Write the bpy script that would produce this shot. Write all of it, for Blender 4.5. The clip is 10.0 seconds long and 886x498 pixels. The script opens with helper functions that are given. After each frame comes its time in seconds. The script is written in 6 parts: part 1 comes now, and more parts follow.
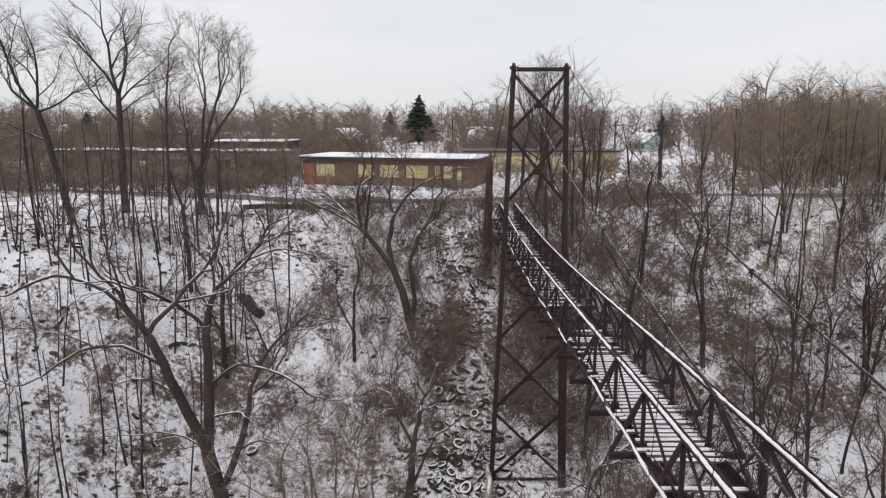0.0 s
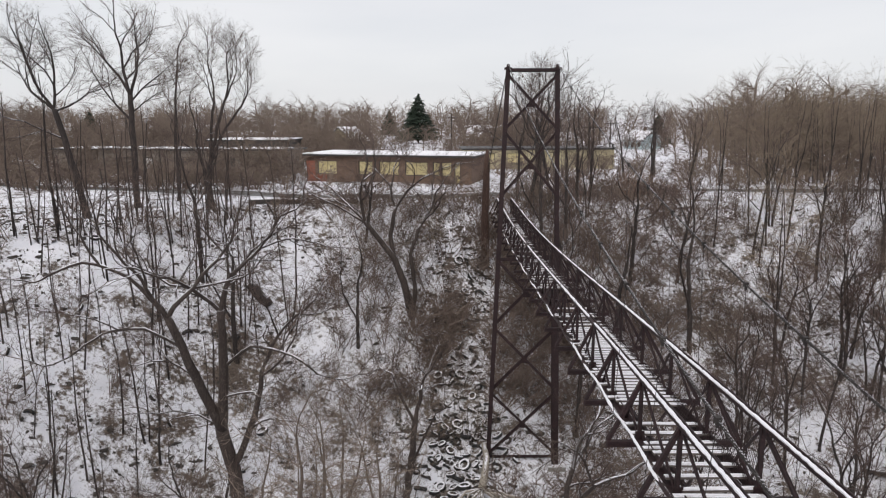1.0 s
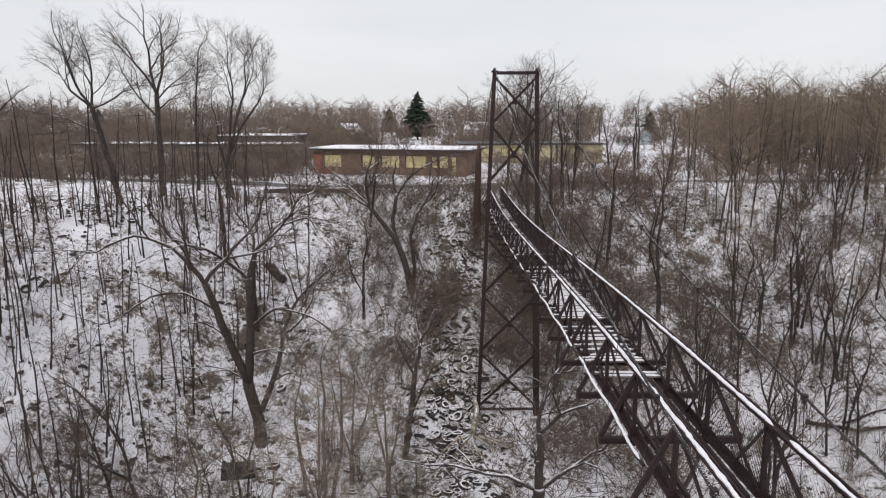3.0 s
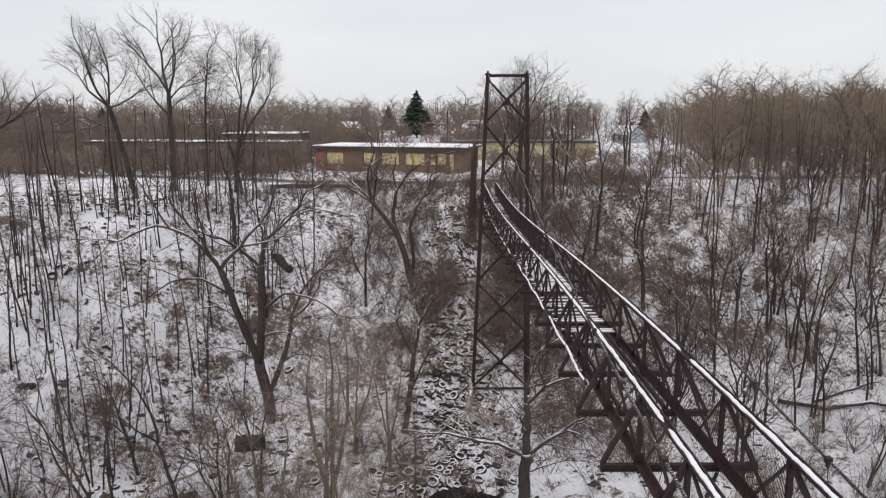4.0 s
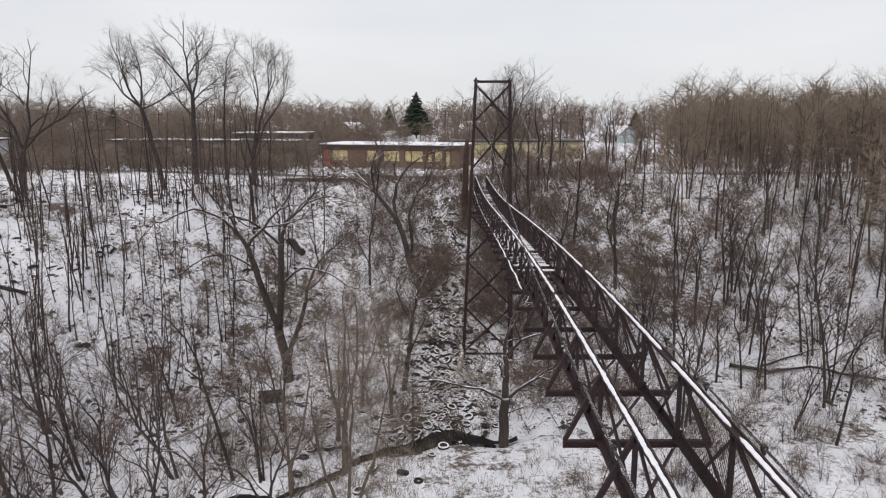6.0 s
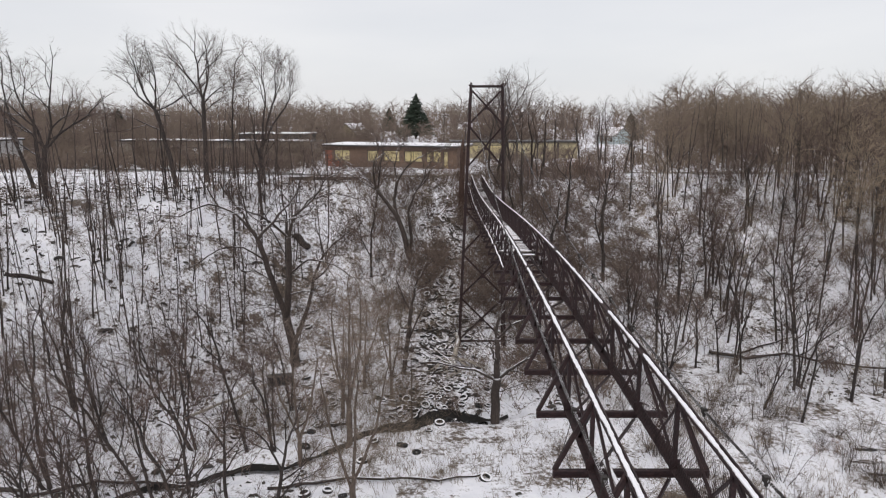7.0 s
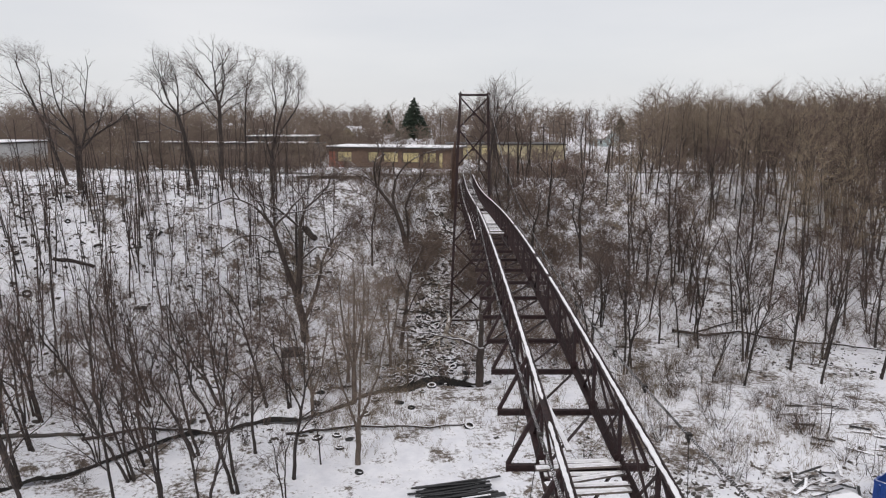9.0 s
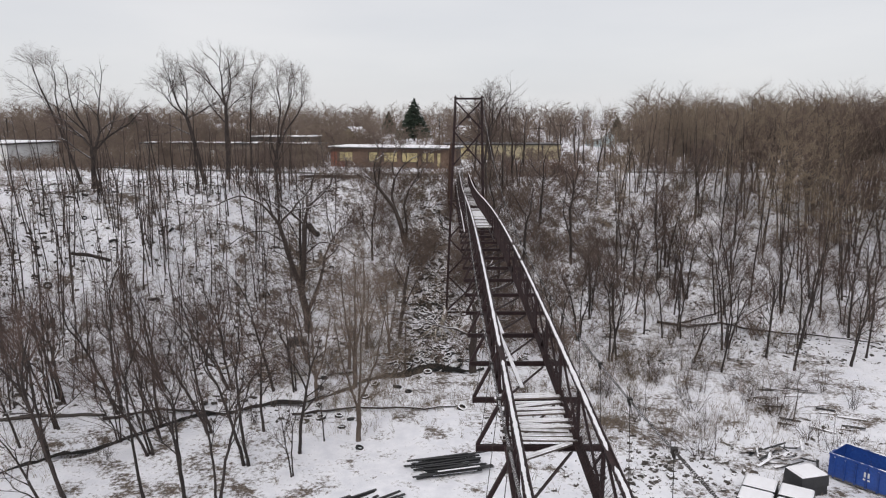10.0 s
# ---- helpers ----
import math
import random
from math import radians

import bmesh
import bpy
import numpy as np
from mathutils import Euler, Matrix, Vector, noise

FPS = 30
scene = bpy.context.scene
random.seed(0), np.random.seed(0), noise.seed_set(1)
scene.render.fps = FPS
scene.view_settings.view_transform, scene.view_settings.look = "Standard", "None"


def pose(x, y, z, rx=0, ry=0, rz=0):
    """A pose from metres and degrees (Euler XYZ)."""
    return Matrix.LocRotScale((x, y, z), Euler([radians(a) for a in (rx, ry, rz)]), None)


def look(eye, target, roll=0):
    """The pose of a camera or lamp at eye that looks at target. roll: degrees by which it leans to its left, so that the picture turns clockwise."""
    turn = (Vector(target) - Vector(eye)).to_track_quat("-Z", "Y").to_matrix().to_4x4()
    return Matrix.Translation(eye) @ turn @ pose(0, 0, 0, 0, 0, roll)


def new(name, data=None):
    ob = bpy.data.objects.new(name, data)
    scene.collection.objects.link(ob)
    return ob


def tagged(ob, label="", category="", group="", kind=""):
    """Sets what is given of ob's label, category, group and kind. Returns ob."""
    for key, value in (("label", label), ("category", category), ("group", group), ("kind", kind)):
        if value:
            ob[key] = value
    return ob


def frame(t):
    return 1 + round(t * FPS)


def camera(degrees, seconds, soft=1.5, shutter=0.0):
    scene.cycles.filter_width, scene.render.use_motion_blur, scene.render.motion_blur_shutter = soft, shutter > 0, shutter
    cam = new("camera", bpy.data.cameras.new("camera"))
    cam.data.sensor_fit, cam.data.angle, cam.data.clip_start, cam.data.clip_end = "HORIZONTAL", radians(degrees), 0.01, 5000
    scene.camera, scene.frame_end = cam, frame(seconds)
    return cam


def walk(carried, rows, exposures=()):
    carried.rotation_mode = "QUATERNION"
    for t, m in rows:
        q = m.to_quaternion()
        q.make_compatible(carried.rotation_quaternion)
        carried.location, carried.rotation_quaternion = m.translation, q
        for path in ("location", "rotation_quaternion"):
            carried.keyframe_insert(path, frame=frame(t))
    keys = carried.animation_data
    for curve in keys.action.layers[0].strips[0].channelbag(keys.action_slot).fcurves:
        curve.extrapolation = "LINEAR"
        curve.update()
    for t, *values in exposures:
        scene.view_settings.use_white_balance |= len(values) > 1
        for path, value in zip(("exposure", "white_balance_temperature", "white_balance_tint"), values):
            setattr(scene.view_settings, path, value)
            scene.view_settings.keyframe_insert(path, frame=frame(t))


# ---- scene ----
cam = camera(63.6, 10.0, soft=1.15)
METRES, EYE, TILT, LEAN, TURN = 40.0, 23.0, -10.3, 0.0, 0.0
ROWS = [
    (0.0, -0.0000, -0.0000, 0.0005, -0.0045, -0.0017, -0.0123),
    (0.5, -0.0004, -0.0307, -0.0058, -0.0453, -0.0384, 0.0465),
    (1.0, -0.0001, -0.0659, -0.0130, -0.0704, -0.0900, 0.1085),
    (1.5, -0.0001, -0.1051, -0.0213, -0.0890, -0.1428, 0.1467),
    (2.0, 0.0013, -0.1471, -0.0298, -0.1372, -0.1964, 0.1401),
    (2.5, 0.0039, -0.1913, -0.0389, -0.1095, -0.2241, 0.1536),
    (4.0, 0.0101, -0.3340, -0.0611, -0.1875, -0.4408, 0.1109),
    (4.5, 0.0131, -0.3857, -0.0716, -0.2001, -0.4465, 0.1359),
    (5.0, 0.0154, -0.4389, -0.0812, -0.1998, -0.4062, 0.1077),
    (5.5, 0.0185, -0.4924, -0.0912, -0.1969, -0.3790, 0.0854),
    (7.0, 0.0271, -0.6566, -0.1165, -0.2214, -0.3056, -0.0290),
    (7.5, 0.0314, -0.7115, -0.1241, -0.2236, -0.2576, -0.0506),
    (8.0, 0.0353, -0.7667, -0.1323, -0.2282, -0.2123, -0.0606),
    (8.5, 0.0388, -0.8227, -0.1414, -0.2582, -0.1532, -0.0714),
    (9.0, 0.0429, -0.8797, -0.1503, -0.2978, -0.1118, -0.0604),
    (9.5, 0.0484, -0.9369, -0.1569, -0.2889, -0.1057, -0.0663),
    (10.0, 0.0557, -0.9858, -0.1619, -0.2230, -0.1442, -0.0752),
]
walk(cam, [(t, pose(0, 0, EYE, TILT, LEAN, TURN) @ pose(METRES * x, METRES * y, METRES * z, 90 + pitch, roll, yaw)) for t, x, y, z, yaw, pitch, roll in ROWS],
     exposures=[(0.0, -0.02), (7.0, -0.04), (10.0, -0.14)])

# ---- sky and light: a bright overcast winter day ----
world = bpy.data.worlds.new("overcast_sky")
scene.world = world
world.use_nodes = True
wn, wl = world.node_tree.nodes, world.node_tree.links
wn.clear()
w_out, w_bg = wn.new("ShaderNodeOutputWorld"), wn.new("ShaderNodeBackground")
w_sky = wn.new("ShaderNodeTexSky")
w_sky.sky_type, w_sky.sun_disc = "NISHITA", False
w_sky.sun_elevation, w_sky.sun_rotation = radians(48), radians(200)
w_dim = wn.new("ShaderNodeMix"); w_dim.data_type = "RGBA"; w_dim.blend_type = "MULTIPLY"
w_dim.inputs[0].default_value = 1.0
w_dim.inputs[7].default_value = (0.12, 0.12, 0.12, 1)
w_co, w_map, w_noise, w_ramp = wn.new("ShaderNodeTexCoord"), wn.new("ShaderNodeMapping"), wn.new("ShaderNodeTexNoise"), wn.new("ShaderNodeValToRGB")
w_map.inputs["Scale"].default_value = (1.2, 1.2, 5.0)
w_noise.inputs["Scale"].default_value, w_noise.inputs["Detail"].default_value = 1.6, 6.0
w_ramp.color_ramp.elements[0].position, w_ramp.color_ramp.elements[1].position = 0.30, 0.72
w_ramp.color_ramp.elements[0].color, w_ramp.color_ramp.elements[1].color = (0.77, 0.78, 0.82, 1), (0.90, 0.892, 0.91, 1)
w_mix = wn.new("ShaderNodeMix"); w_mix.data_type = "RGBA"
w_mix.inputs[0].default_value = 0.9
wl.new(w_co.outputs["Generated"], w_map.inputs["Vector"])
wl.new(w_map.outputs["Vector"], w_noise.inputs["Vector"])
wl.new(w_noise.outputs["Fac"], w_ramp.inputs["Fac"])
wl.new(w_sky.outputs["Color"], w_dim.inputs[6])
wl.new(w_dim.outputs[2], w_mix.inputs[6])
wl.new(w_ramp.outputs["Color"], w_mix.inputs[7])
wl.new(w_mix.outputs[2], w_bg.inputs["Color"])
w_bg.inputs["Strength"].default_value = 1.0
wl.new(w_bg.outputs["Background"], w_out.inputs["Surface"])

sun_data = bpy.data.lights.new("sun", "SUN")
sun_data.energy, sun_data.angle, sun_data.color = 1.5, radians(40), (1.0, 0.96, 0.9)
sun = new("sun", sun_data)
sun.matrix_world = look((0, 0, 60), (30 * math.sin(radians(20)), 30 * math.cos(radians(20)), 26))


# ---- materials ----
def material(name, rough=0.8, metal=0.0):
    m = bpy.data.materials.new(name)
    m.use_nodes = True
    b = m.node_tree.nodes["Principled BSDF"]
    b.inputs["Roughness"].default_value, b.inputs["Metallic"].default_value = rough, metal
    return m, m.node_tree.nodes, m.node_tree.links, b


def noise_node(n, l, scale, detail=5.0, rough=0.6, coords=None, stretch=None):
    t = n.new("ShaderNodeTexNoise")
    t.inputs["Scale"].default_value, t.inputs["Detail"].default_value, t.inputs["Roughness"].default_value = scale, detail, rough
    if coords is not None:
        if stretch:
            mp = n.new("ShaderNodeMapping")
            mp.inputs["Scale"].default_value = stretch
            l.new(coords, mp.inputs["Vector"])
            coords = mp.outputs["Vector"]
        l.new(coords, t.inputs["Vector"])
    return t.outputs["Fac"]


def ramp(n, l, fac, stops):
    r = n.new("ShaderNodeValToRGB")
    e = r.color_ramp.elements
    while len(e) < len(stops):
        e.new(0.5)
    for el, (p, c) in zip(e, stops):
        el.position, el.color = p, (*c, 1) if len(c) == 3 else c
    l.new(fac, r.inputs["Fac"])
    return r.outputs["Color"]


def mix(n, l, fac, a, b, kind="MIX"):
    x = n.new("ShaderNodeMix")
    x.data_type, x.blend_type = "RGBA", kind
    for sock, val in ((x.inputs[0], fac), (x.inputs[6], a), (x.inputs[7], b)):
        if isinstance(val, (int, float)):
            sock.default_value = val
        elif isinstance(val, tuple):
            sock.default_value = (*val, 1)
        else:
            l.new(val, sock)
    return x.outputs[2]


def bump(n, l, b, height, strength=0.4, distance=0.02):
    u = n.new("ShaderNodeBump")
    u.inputs["Strength"].default_value, u.inputs["Distance"].default_value = strength, distance
    l.new(height, u.inputs["Height"])
    l.new(u.outputs["Normal"], b.inputs["Normal"])


def facing_up(n, l, low, high, coords, patch=3.0):
    """A mask of faces that look up, broken by noise: where snow lies."""
    g, s = n.new("ShaderNodeNewGeometry"), n.new("ShaderNodeSeparateXYZ")
    l.new(g.outputs["Normal"], s.inputs[0])
    m = n.new("ShaderNodeMapRange")
    m.inputs["From Min"].default_value, m.inputs["From Max"].default_value = low, high
    l.new(s.outputs["Z"], m.inputs["Value"])
    p = noise_node(n, l, patch, 4, 0.6, coords)
    q = n.new("ShaderNodeMapRange")
    q.inputs["From Min"].default_value, q.inputs["From Max"].default_value = 0.38, 0.52
    l.new(p, q.inputs["Value"])
    k = n.new("ShaderNodeMath"); k.operation = "MULTIPLY"
    l.new(m.outputs["Result"], k.inputs[0]); l.new(q.outputs["Result"], k.inputs[1])
    return k.outputs[0]


SNOW = (0.87, 0.862, 0.905)


def rough_material(name, colours, scale, rough=0.85, metal=0.0, relief=0.3, depth=0.01, stretch=None, snow=None, shift=0.25, fine=8.0):
    """Two scales of noise over a ramp of colours, a shade of its own for each object, and snow on faces that look up."""
    m, n, l, b = material(name, rough, metal)
    co = n.new("ShaderNodeTexCoord").outputs["Object"]
    big, small = noise_node(n, l, scale, 4, 0.6, co, stretch), noise_node(n, l, scale * fine, 5, 0.65, co, stretch)
    mid = n.new("ShaderNodeMath"); mid.operation = "MULTIPLY_ADD"
    l.new(small, mid.inputs[0]); mid.inputs[1].default_value = 0.6
    half = n.new("ShaderNodeMath"); half.operation = "MULTIPLY"
    l.new(big, half.inputs[0]); half.inputs[1].default_value = 0.4
    l.new(half.outputs[0], mid.inputs[2])
    k = len(colours)
    col = ramp(n, l, mid.outputs[0], [(0.34 + 0.32 * i / max(1, k - 1), c) for i, c in enumerate(colours)])
    info = n.new("ShaderNodeObjectInfo")
    hs = n.new("ShaderNodeHueSaturation")
    mr = n.new("ShaderNodeMapRange")
    mr.inputs["To Min"].default_value, mr.inputs["To Max"].default_value = 1 - shift, 1 + shift
    l.new(info.outputs["Random"], mr.inputs["Value"])
    l.new(mr.outputs["Result"], hs.inputs["Value"]); l.new(col, hs.inputs["Color"])
    col = hs.outputs["Color"]
    if snow:
        col = mix(n, l, facing_up(n, l, snow[0], snow[1], co, snow[2]), col, SNOW)
    l.new(col, b.inputs["Base Color"])
    bump(n, l, b, small, relief, depth)
    return m


M_BARK = rough_material("bark", [(0.016, 0.012, 0.011), (0.031, 0.023, 0.021), (0.065, 0.050, 0.043)], 1.6, stretch=(1, 1, 0.25), snow=(0.75, 0.95, 1.5), relief=0.6, depth=0.02)
M_BARK_SNOW = rough_material("snow_lined_bark", [(0.026, 0.018, 0.016), (0.048, 0.035, 0.030), (0.09, 0.07, 0.06)], 1.6, stretch=(1, 1, 0.25), snow=(0.5, 0.8, 0.7), relief=0.6, depth=0.02)
M_TWIG = rough_material("twig", [(0.050, 0.033, 0.0275), (0.086, 0.058, 0.049), (0.132, 0.096, 0.082)], 0.8, relief=0.1, shift=0.3)
M_TWIG_GREY = rough_material("grey_twig", [(0.092, 0.064, 0.053), (0.155, 0.114, 0.094), (0.225, 0.177, 0.15)], 0.8, relief=0.1, shift=0.2)
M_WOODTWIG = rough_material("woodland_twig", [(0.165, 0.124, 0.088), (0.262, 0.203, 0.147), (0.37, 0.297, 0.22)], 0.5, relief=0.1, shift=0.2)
M_STEEL = rough_material("rusted_steel", [(0.011, 0.0055, 0.0066), (0.025, 0.012, 0.013), (0.054, 0.026, 0.025)], 2.0, rough=0.7, metal=0.25, relief=0.35, depth=0.006, shift=0.15)
M_CABLE = rough_material("cable_steel", [(0.018, 0.015, 0.014), (0.045, 0.037, 0.034)], 6.0, rough=0.65, metal=0.3, relief=0.5, depth=0.01)


def snow_in_lay(m):
    """Specks of snow between the strands of a rope, on its upper side."""
    n, l = m.node_tree.nodes, m.node_tree.links
    b = n["Principled BSDF"]
    co = n.new("ShaderNodeTexCoord").outputs["Object"]
    wave = n.new("ShaderNodeTexWave")
    wave.bands_direction = "Y"
    wave.inputs["Scale"].default_value, wave.inputs["Distortion"].default_value = 4.6, 0.6
    l.new(co, wave.inputs["Vector"])
    step = n.new("ShaderNodeMath")
    step.operation, step.inputs[1].default_value = "GREATER_THAN", 0.86
    l.new(wave.outputs["Fac"], step.inputs[0])
    both = n.new("ShaderNodeMath")
    both.operation = "MULTIPLY"
    l.new(step.outputs[0], both.inputs[0])
    l.new(facing_up(n, l, 0.35, 0.75, co, 2.0), both.inputs[1])
    l.new(mix(n, l, both.outputs[0], b.inputs["Base Color"].links[0].from_socket, SNOW), b.inputs["Base Color"])
    return m


M_ROPE = snow_in_lay(rough_material("snowy_rope", [(0.018, 0.015, 0.014), (0.045, 0.037, 0.034)], 6.0, rough=0.65, metal=0.3, relief=0.5, depth=0.01))
M_PLANK = rough_material("weathered_plank", [(0.06, 0.05, 0.045), (0.12, 0.10, 0.09), (0.2, 0.17, 0.15)], 3.0, stretch=(0.2, 3, 3), relief=0.4, snow=(0.6, 0.9, 0.7))
M_TYRE = rough_material("tyre_rubber", [(0.012, 0.012, 0.013), (0.028, 0.027, 0.027)], 5.0, rough=0.8, relief=0.3)
M_CONC = rough_material("concrete", [(0.16, 0.15, 0.14), (0.27, 0.26, 0.24), (0.36, 0.35, 0.33)], 1.0, relief=0.3, snow=(0.7, 0.95, 0.8))
M_BOARD = rough_material("yellow_board", [(0.44, 0.36, 0.17), (0.56, 0.47, 0.25), (0.64, 0.56, 0.34)], 0.5, relief=0.05, shift=0.12)
M_BRICK = rough_material("brown_brick", [(0.09, 0.06, 0.045), (0.14, 0.09, 0.065), (0.19, 0.125, 0.09)], 1.5, relief=0.3, shift=0.15)
M_RED = rough_material("red_brick", [(0.17, 0.06, 0.04), (0.25, 0.09, 0.06), (0.31, 0.13, 0.09)], 1.5, relief=0.3)
M_TAN = rough_material("tan_siding", [(0.30, 0.26, 0.17), (0.38, 0.33, 0.21), (0.43, 0.38, 0.26)], 0.4, relief=0.1, stretch=(3, 3, 0.2))
M_WHITE = rough_material("white_siding", [(0.5, 0.5, 0.5), (0.62, 0.62, 0.62), (0.72, 0.72, 0.72)], 0.4, relief=0.1, shift=0.08)
M_GREYWALL = rough_material("grey_brown_siding", [(0.15, 0.125, 0.105), (0.21, 0.18, 0.155), (0.28, 0.245, 0.215)], 0.3, relief=0.1, shift=0.05)
M_TEAL = rough_material("pale_blue_siding", [(0.35, 0.45, 0.47), (0.45, 0.54, 0.56)], 0.5, relief=0.1)
M_DARK = rough_material("dark_trim", [(0.02, 0.02, 0.022), (0.045, 0.042, 0.04)], 2.0, rough=0.5, relief=0.1)
M_BLUE = rough_material("blue_paint", [(0.010, 0.035, 0.16), (0.014, 0.052, 0.24), (0.024, 0.075, 0.29)], 0.8, rough=0.45, relief=0.1, snow=(0.85, 0.98, 0.9))
M_RUST = rough_material("dumpster_inside", [(0.10, 0.09, 0.085), (0.2, 0.18, 0.165)], 1.2, relief=0.2)
M_NEEDLE = rough_material("pine_needles", [(0.010, 0.018, 0.012), (0.022, 0.035, 0.022), (0.04, 0.055, 0.035)], 1.0, relief=0.1, snow=(0.97, 1.0, 1.0))
M_MUD = rough_material("wet_mud", [(0.02, 0.016, 0.013), (0.045, 0.036, 0.03), (0.08, 0.066, 0.055)], 1.2, rough=0.6, relief=0.5, depth=0.03)
M_WEED = rough_material("dry_weed", [(0.13, 0.095, 0.07), (0.20, 0.155, 0.115), (0.29, 0.24, 0.18)], 0.6, relief=0.1)
M_ROAD = rough_material("slushy_asphalt", [(0.07, 0.065, 0.062), (0.13, 0.125, 0.12), (0.42, 0.42, 0.43)], 0.35, relief=0.3, stretch=(1, 1, 1))
M_BARE = rough_material("barkless_wood", [(0.22, 0.19, 0.155), (0.33, 0.29, 0.24), (0.42, 0.38, 0.33)], 2.0, stretch=(1, 1, 0.3), relief=0.4, snow=(0.8, 0.97, 1.5))
M_BALE = rough_material("black_wrap", [(0.012, 0.012, 0.014), (0.03, 0.03, 0.032)], 2.0, rough=0.4, relief=0.3)

M_ROCK = rough_material("snowy_rock", [(0.05, 0.042, 0.036), (0.10, 0.085, 0.075), (0.17, 0.15, 0.135)], 2.0, relief=0.4, snow=(0.45, 0.8, 2.5))
# distant twigs: the air's haze is put into the colour as a paler brown
M_FAR = rough_material("hazed_far_twig", [(0.114, 0.083, 0.066), (0.17, 0.128, 0.102), (0.232, 0.18, 0.144)], 0.05, relief=0.0, shift=0.05)
M_RUSTLEAF = rough_material("russet_leaf", [(0.13, 0.065, 0.04), (0.21, 0.11, 0.065), (0.28, 0.16, 0.10)], 0.8, relief=0.1)

# snow that lies on things
M_SNOW, _n, _l, _b = material("snow", 0.75)
_co = _n.new("ShaderNodeTexCoord").outputs["Object"]
_l.new(ramp(_n, _l, noise_node(_n, _l, 2.0, 5, 0.6, _co), [(0.3, (0.80, 0.79, 0.82)), (0.7, SNOW)]), _b.inputs["Base Color"])
bump(_n, _l, _b, noise_node(_n, _l, 9.0, 5, 0.6, _co), 0.4, 0.02)

# snow-covered ground with leaf litter showing through
M_GROUND, _n, _l, _b = material("snowy_ground", 0.85)
_co = _n.new("ShaderNodeTexCoord").outputs["Object"]
_broad, _mid, _fine = noise_node(_n, _l, 0.06, 3, 0.6, _co), noise_node(_n, _l, 0.45, 4, 0.65, _co), noise_node(_n, _l, 3.2, 8, 0.75, _co)
_sum = _n.new("ShaderNodeMath"); _sum.operation = "MULTIPLY_ADD"
_l.new(_broad, _sum.inputs[0]); _sum.inputs[1].default_value = 0.55; _l.new(_mid, _sum.inputs[2])
_sum2 = _n.new("ShaderNodeMath"); _sum2.operation = "MULTIPLY_ADD"
_l.new(_fine, _sum2.inputs[0]); _sum2.inputs[1].default_value = 1.1; _l.new(_sum.outputs[0], _sum2.inputs[2])
for _at, _size, _much in (((-3.0, 40.0, 4.0), 24.0, 0.085), ((20.0, 55.0, 7.0), 26.0, 0.06), ((15.0, 18.0, 0.0), 14.0, 0.08)):
    _mp, _gr, _add = _n.new("ShaderNodeMapping"), _n.new("ShaderNodeTexGradient"), _n.new("ShaderNodeMath")
    _mp.vector_type, _gr.gradient_type, _add.operation = "TEXTURE", "SPHERICAL", "MULTIPLY_ADD"
    _mp.inputs["Location"].default_value, _mp.inputs["Scale"].default_value = _at, (_size, _size, _size)
    _l.new(_co, _mp.inputs["Vector"]); _l.new(_mp.outputs["Vector"], _gr.inputs["Vector"])
    _l.new(_gr.outputs["Fac"], _add.inputs[0]); _add.inputs[1].default_value = _much
    _l.new(_sum2.outputs[0], _add.inputs[2])
    _sum2 = _add
_lit = _n.new("ShaderNodeMapRange")
_lit.inputs["From Min"].default_value, _lit.inputs["From Max"].default_value = 1.355, 1.52
_l.new(_sum2.outputs[0], _lit.inputs["Value"])
_earth = ramp(_n, _l, noise_node(_n, _l, 6.0, 4, 0.7, _co), [(0.3, (0.045, 0.035, 0.03)), (0.55, (0.12, 0.09, 0.07)), (0.75, (0.22, 0.18, 0.14))])
_white = ramp(_n, _l, noise_node(_n, _l, 0.9, 5, 0.6, _co), [(0.3, (0.70, 0.70, 0.755)), (0.7, SNOW)])
_l.new(mix(_n, _l, _lit.outputs["Result"], _white, _earth), _b.inputs["Base Color"])
bump(_n, _l, _b, _fine, 0.6, 0.12)

# dark creek water with a little gloss
M_WATER, _n, _l, _b = material("creek_water", 0.6)
_b.inputs["Specular IOR Level"].default_value = 0.2
_co = _n.new("ShaderNodeTexCoord").outputs["Object"]
_l.new(ramp(_n, _l, noise_node(_n, _l, 0.8, 4, 0.6, _co), [(0.35, (0.006, 0.006, 0.006)), (0.7, (0.018, 0.015, 0.013))]), _b.inputs["Base Color"])
bump(_n, _l, _b, noise_node(_n, _l, 3.0, 3, 0.5, _co), 0.15, 0.02)

M_GLASS, _n, _l, _b = material("window_glass", 0.08)
_b.inputs["Base Color"].default_value = (0.03, 0.035, 0.04, 1)


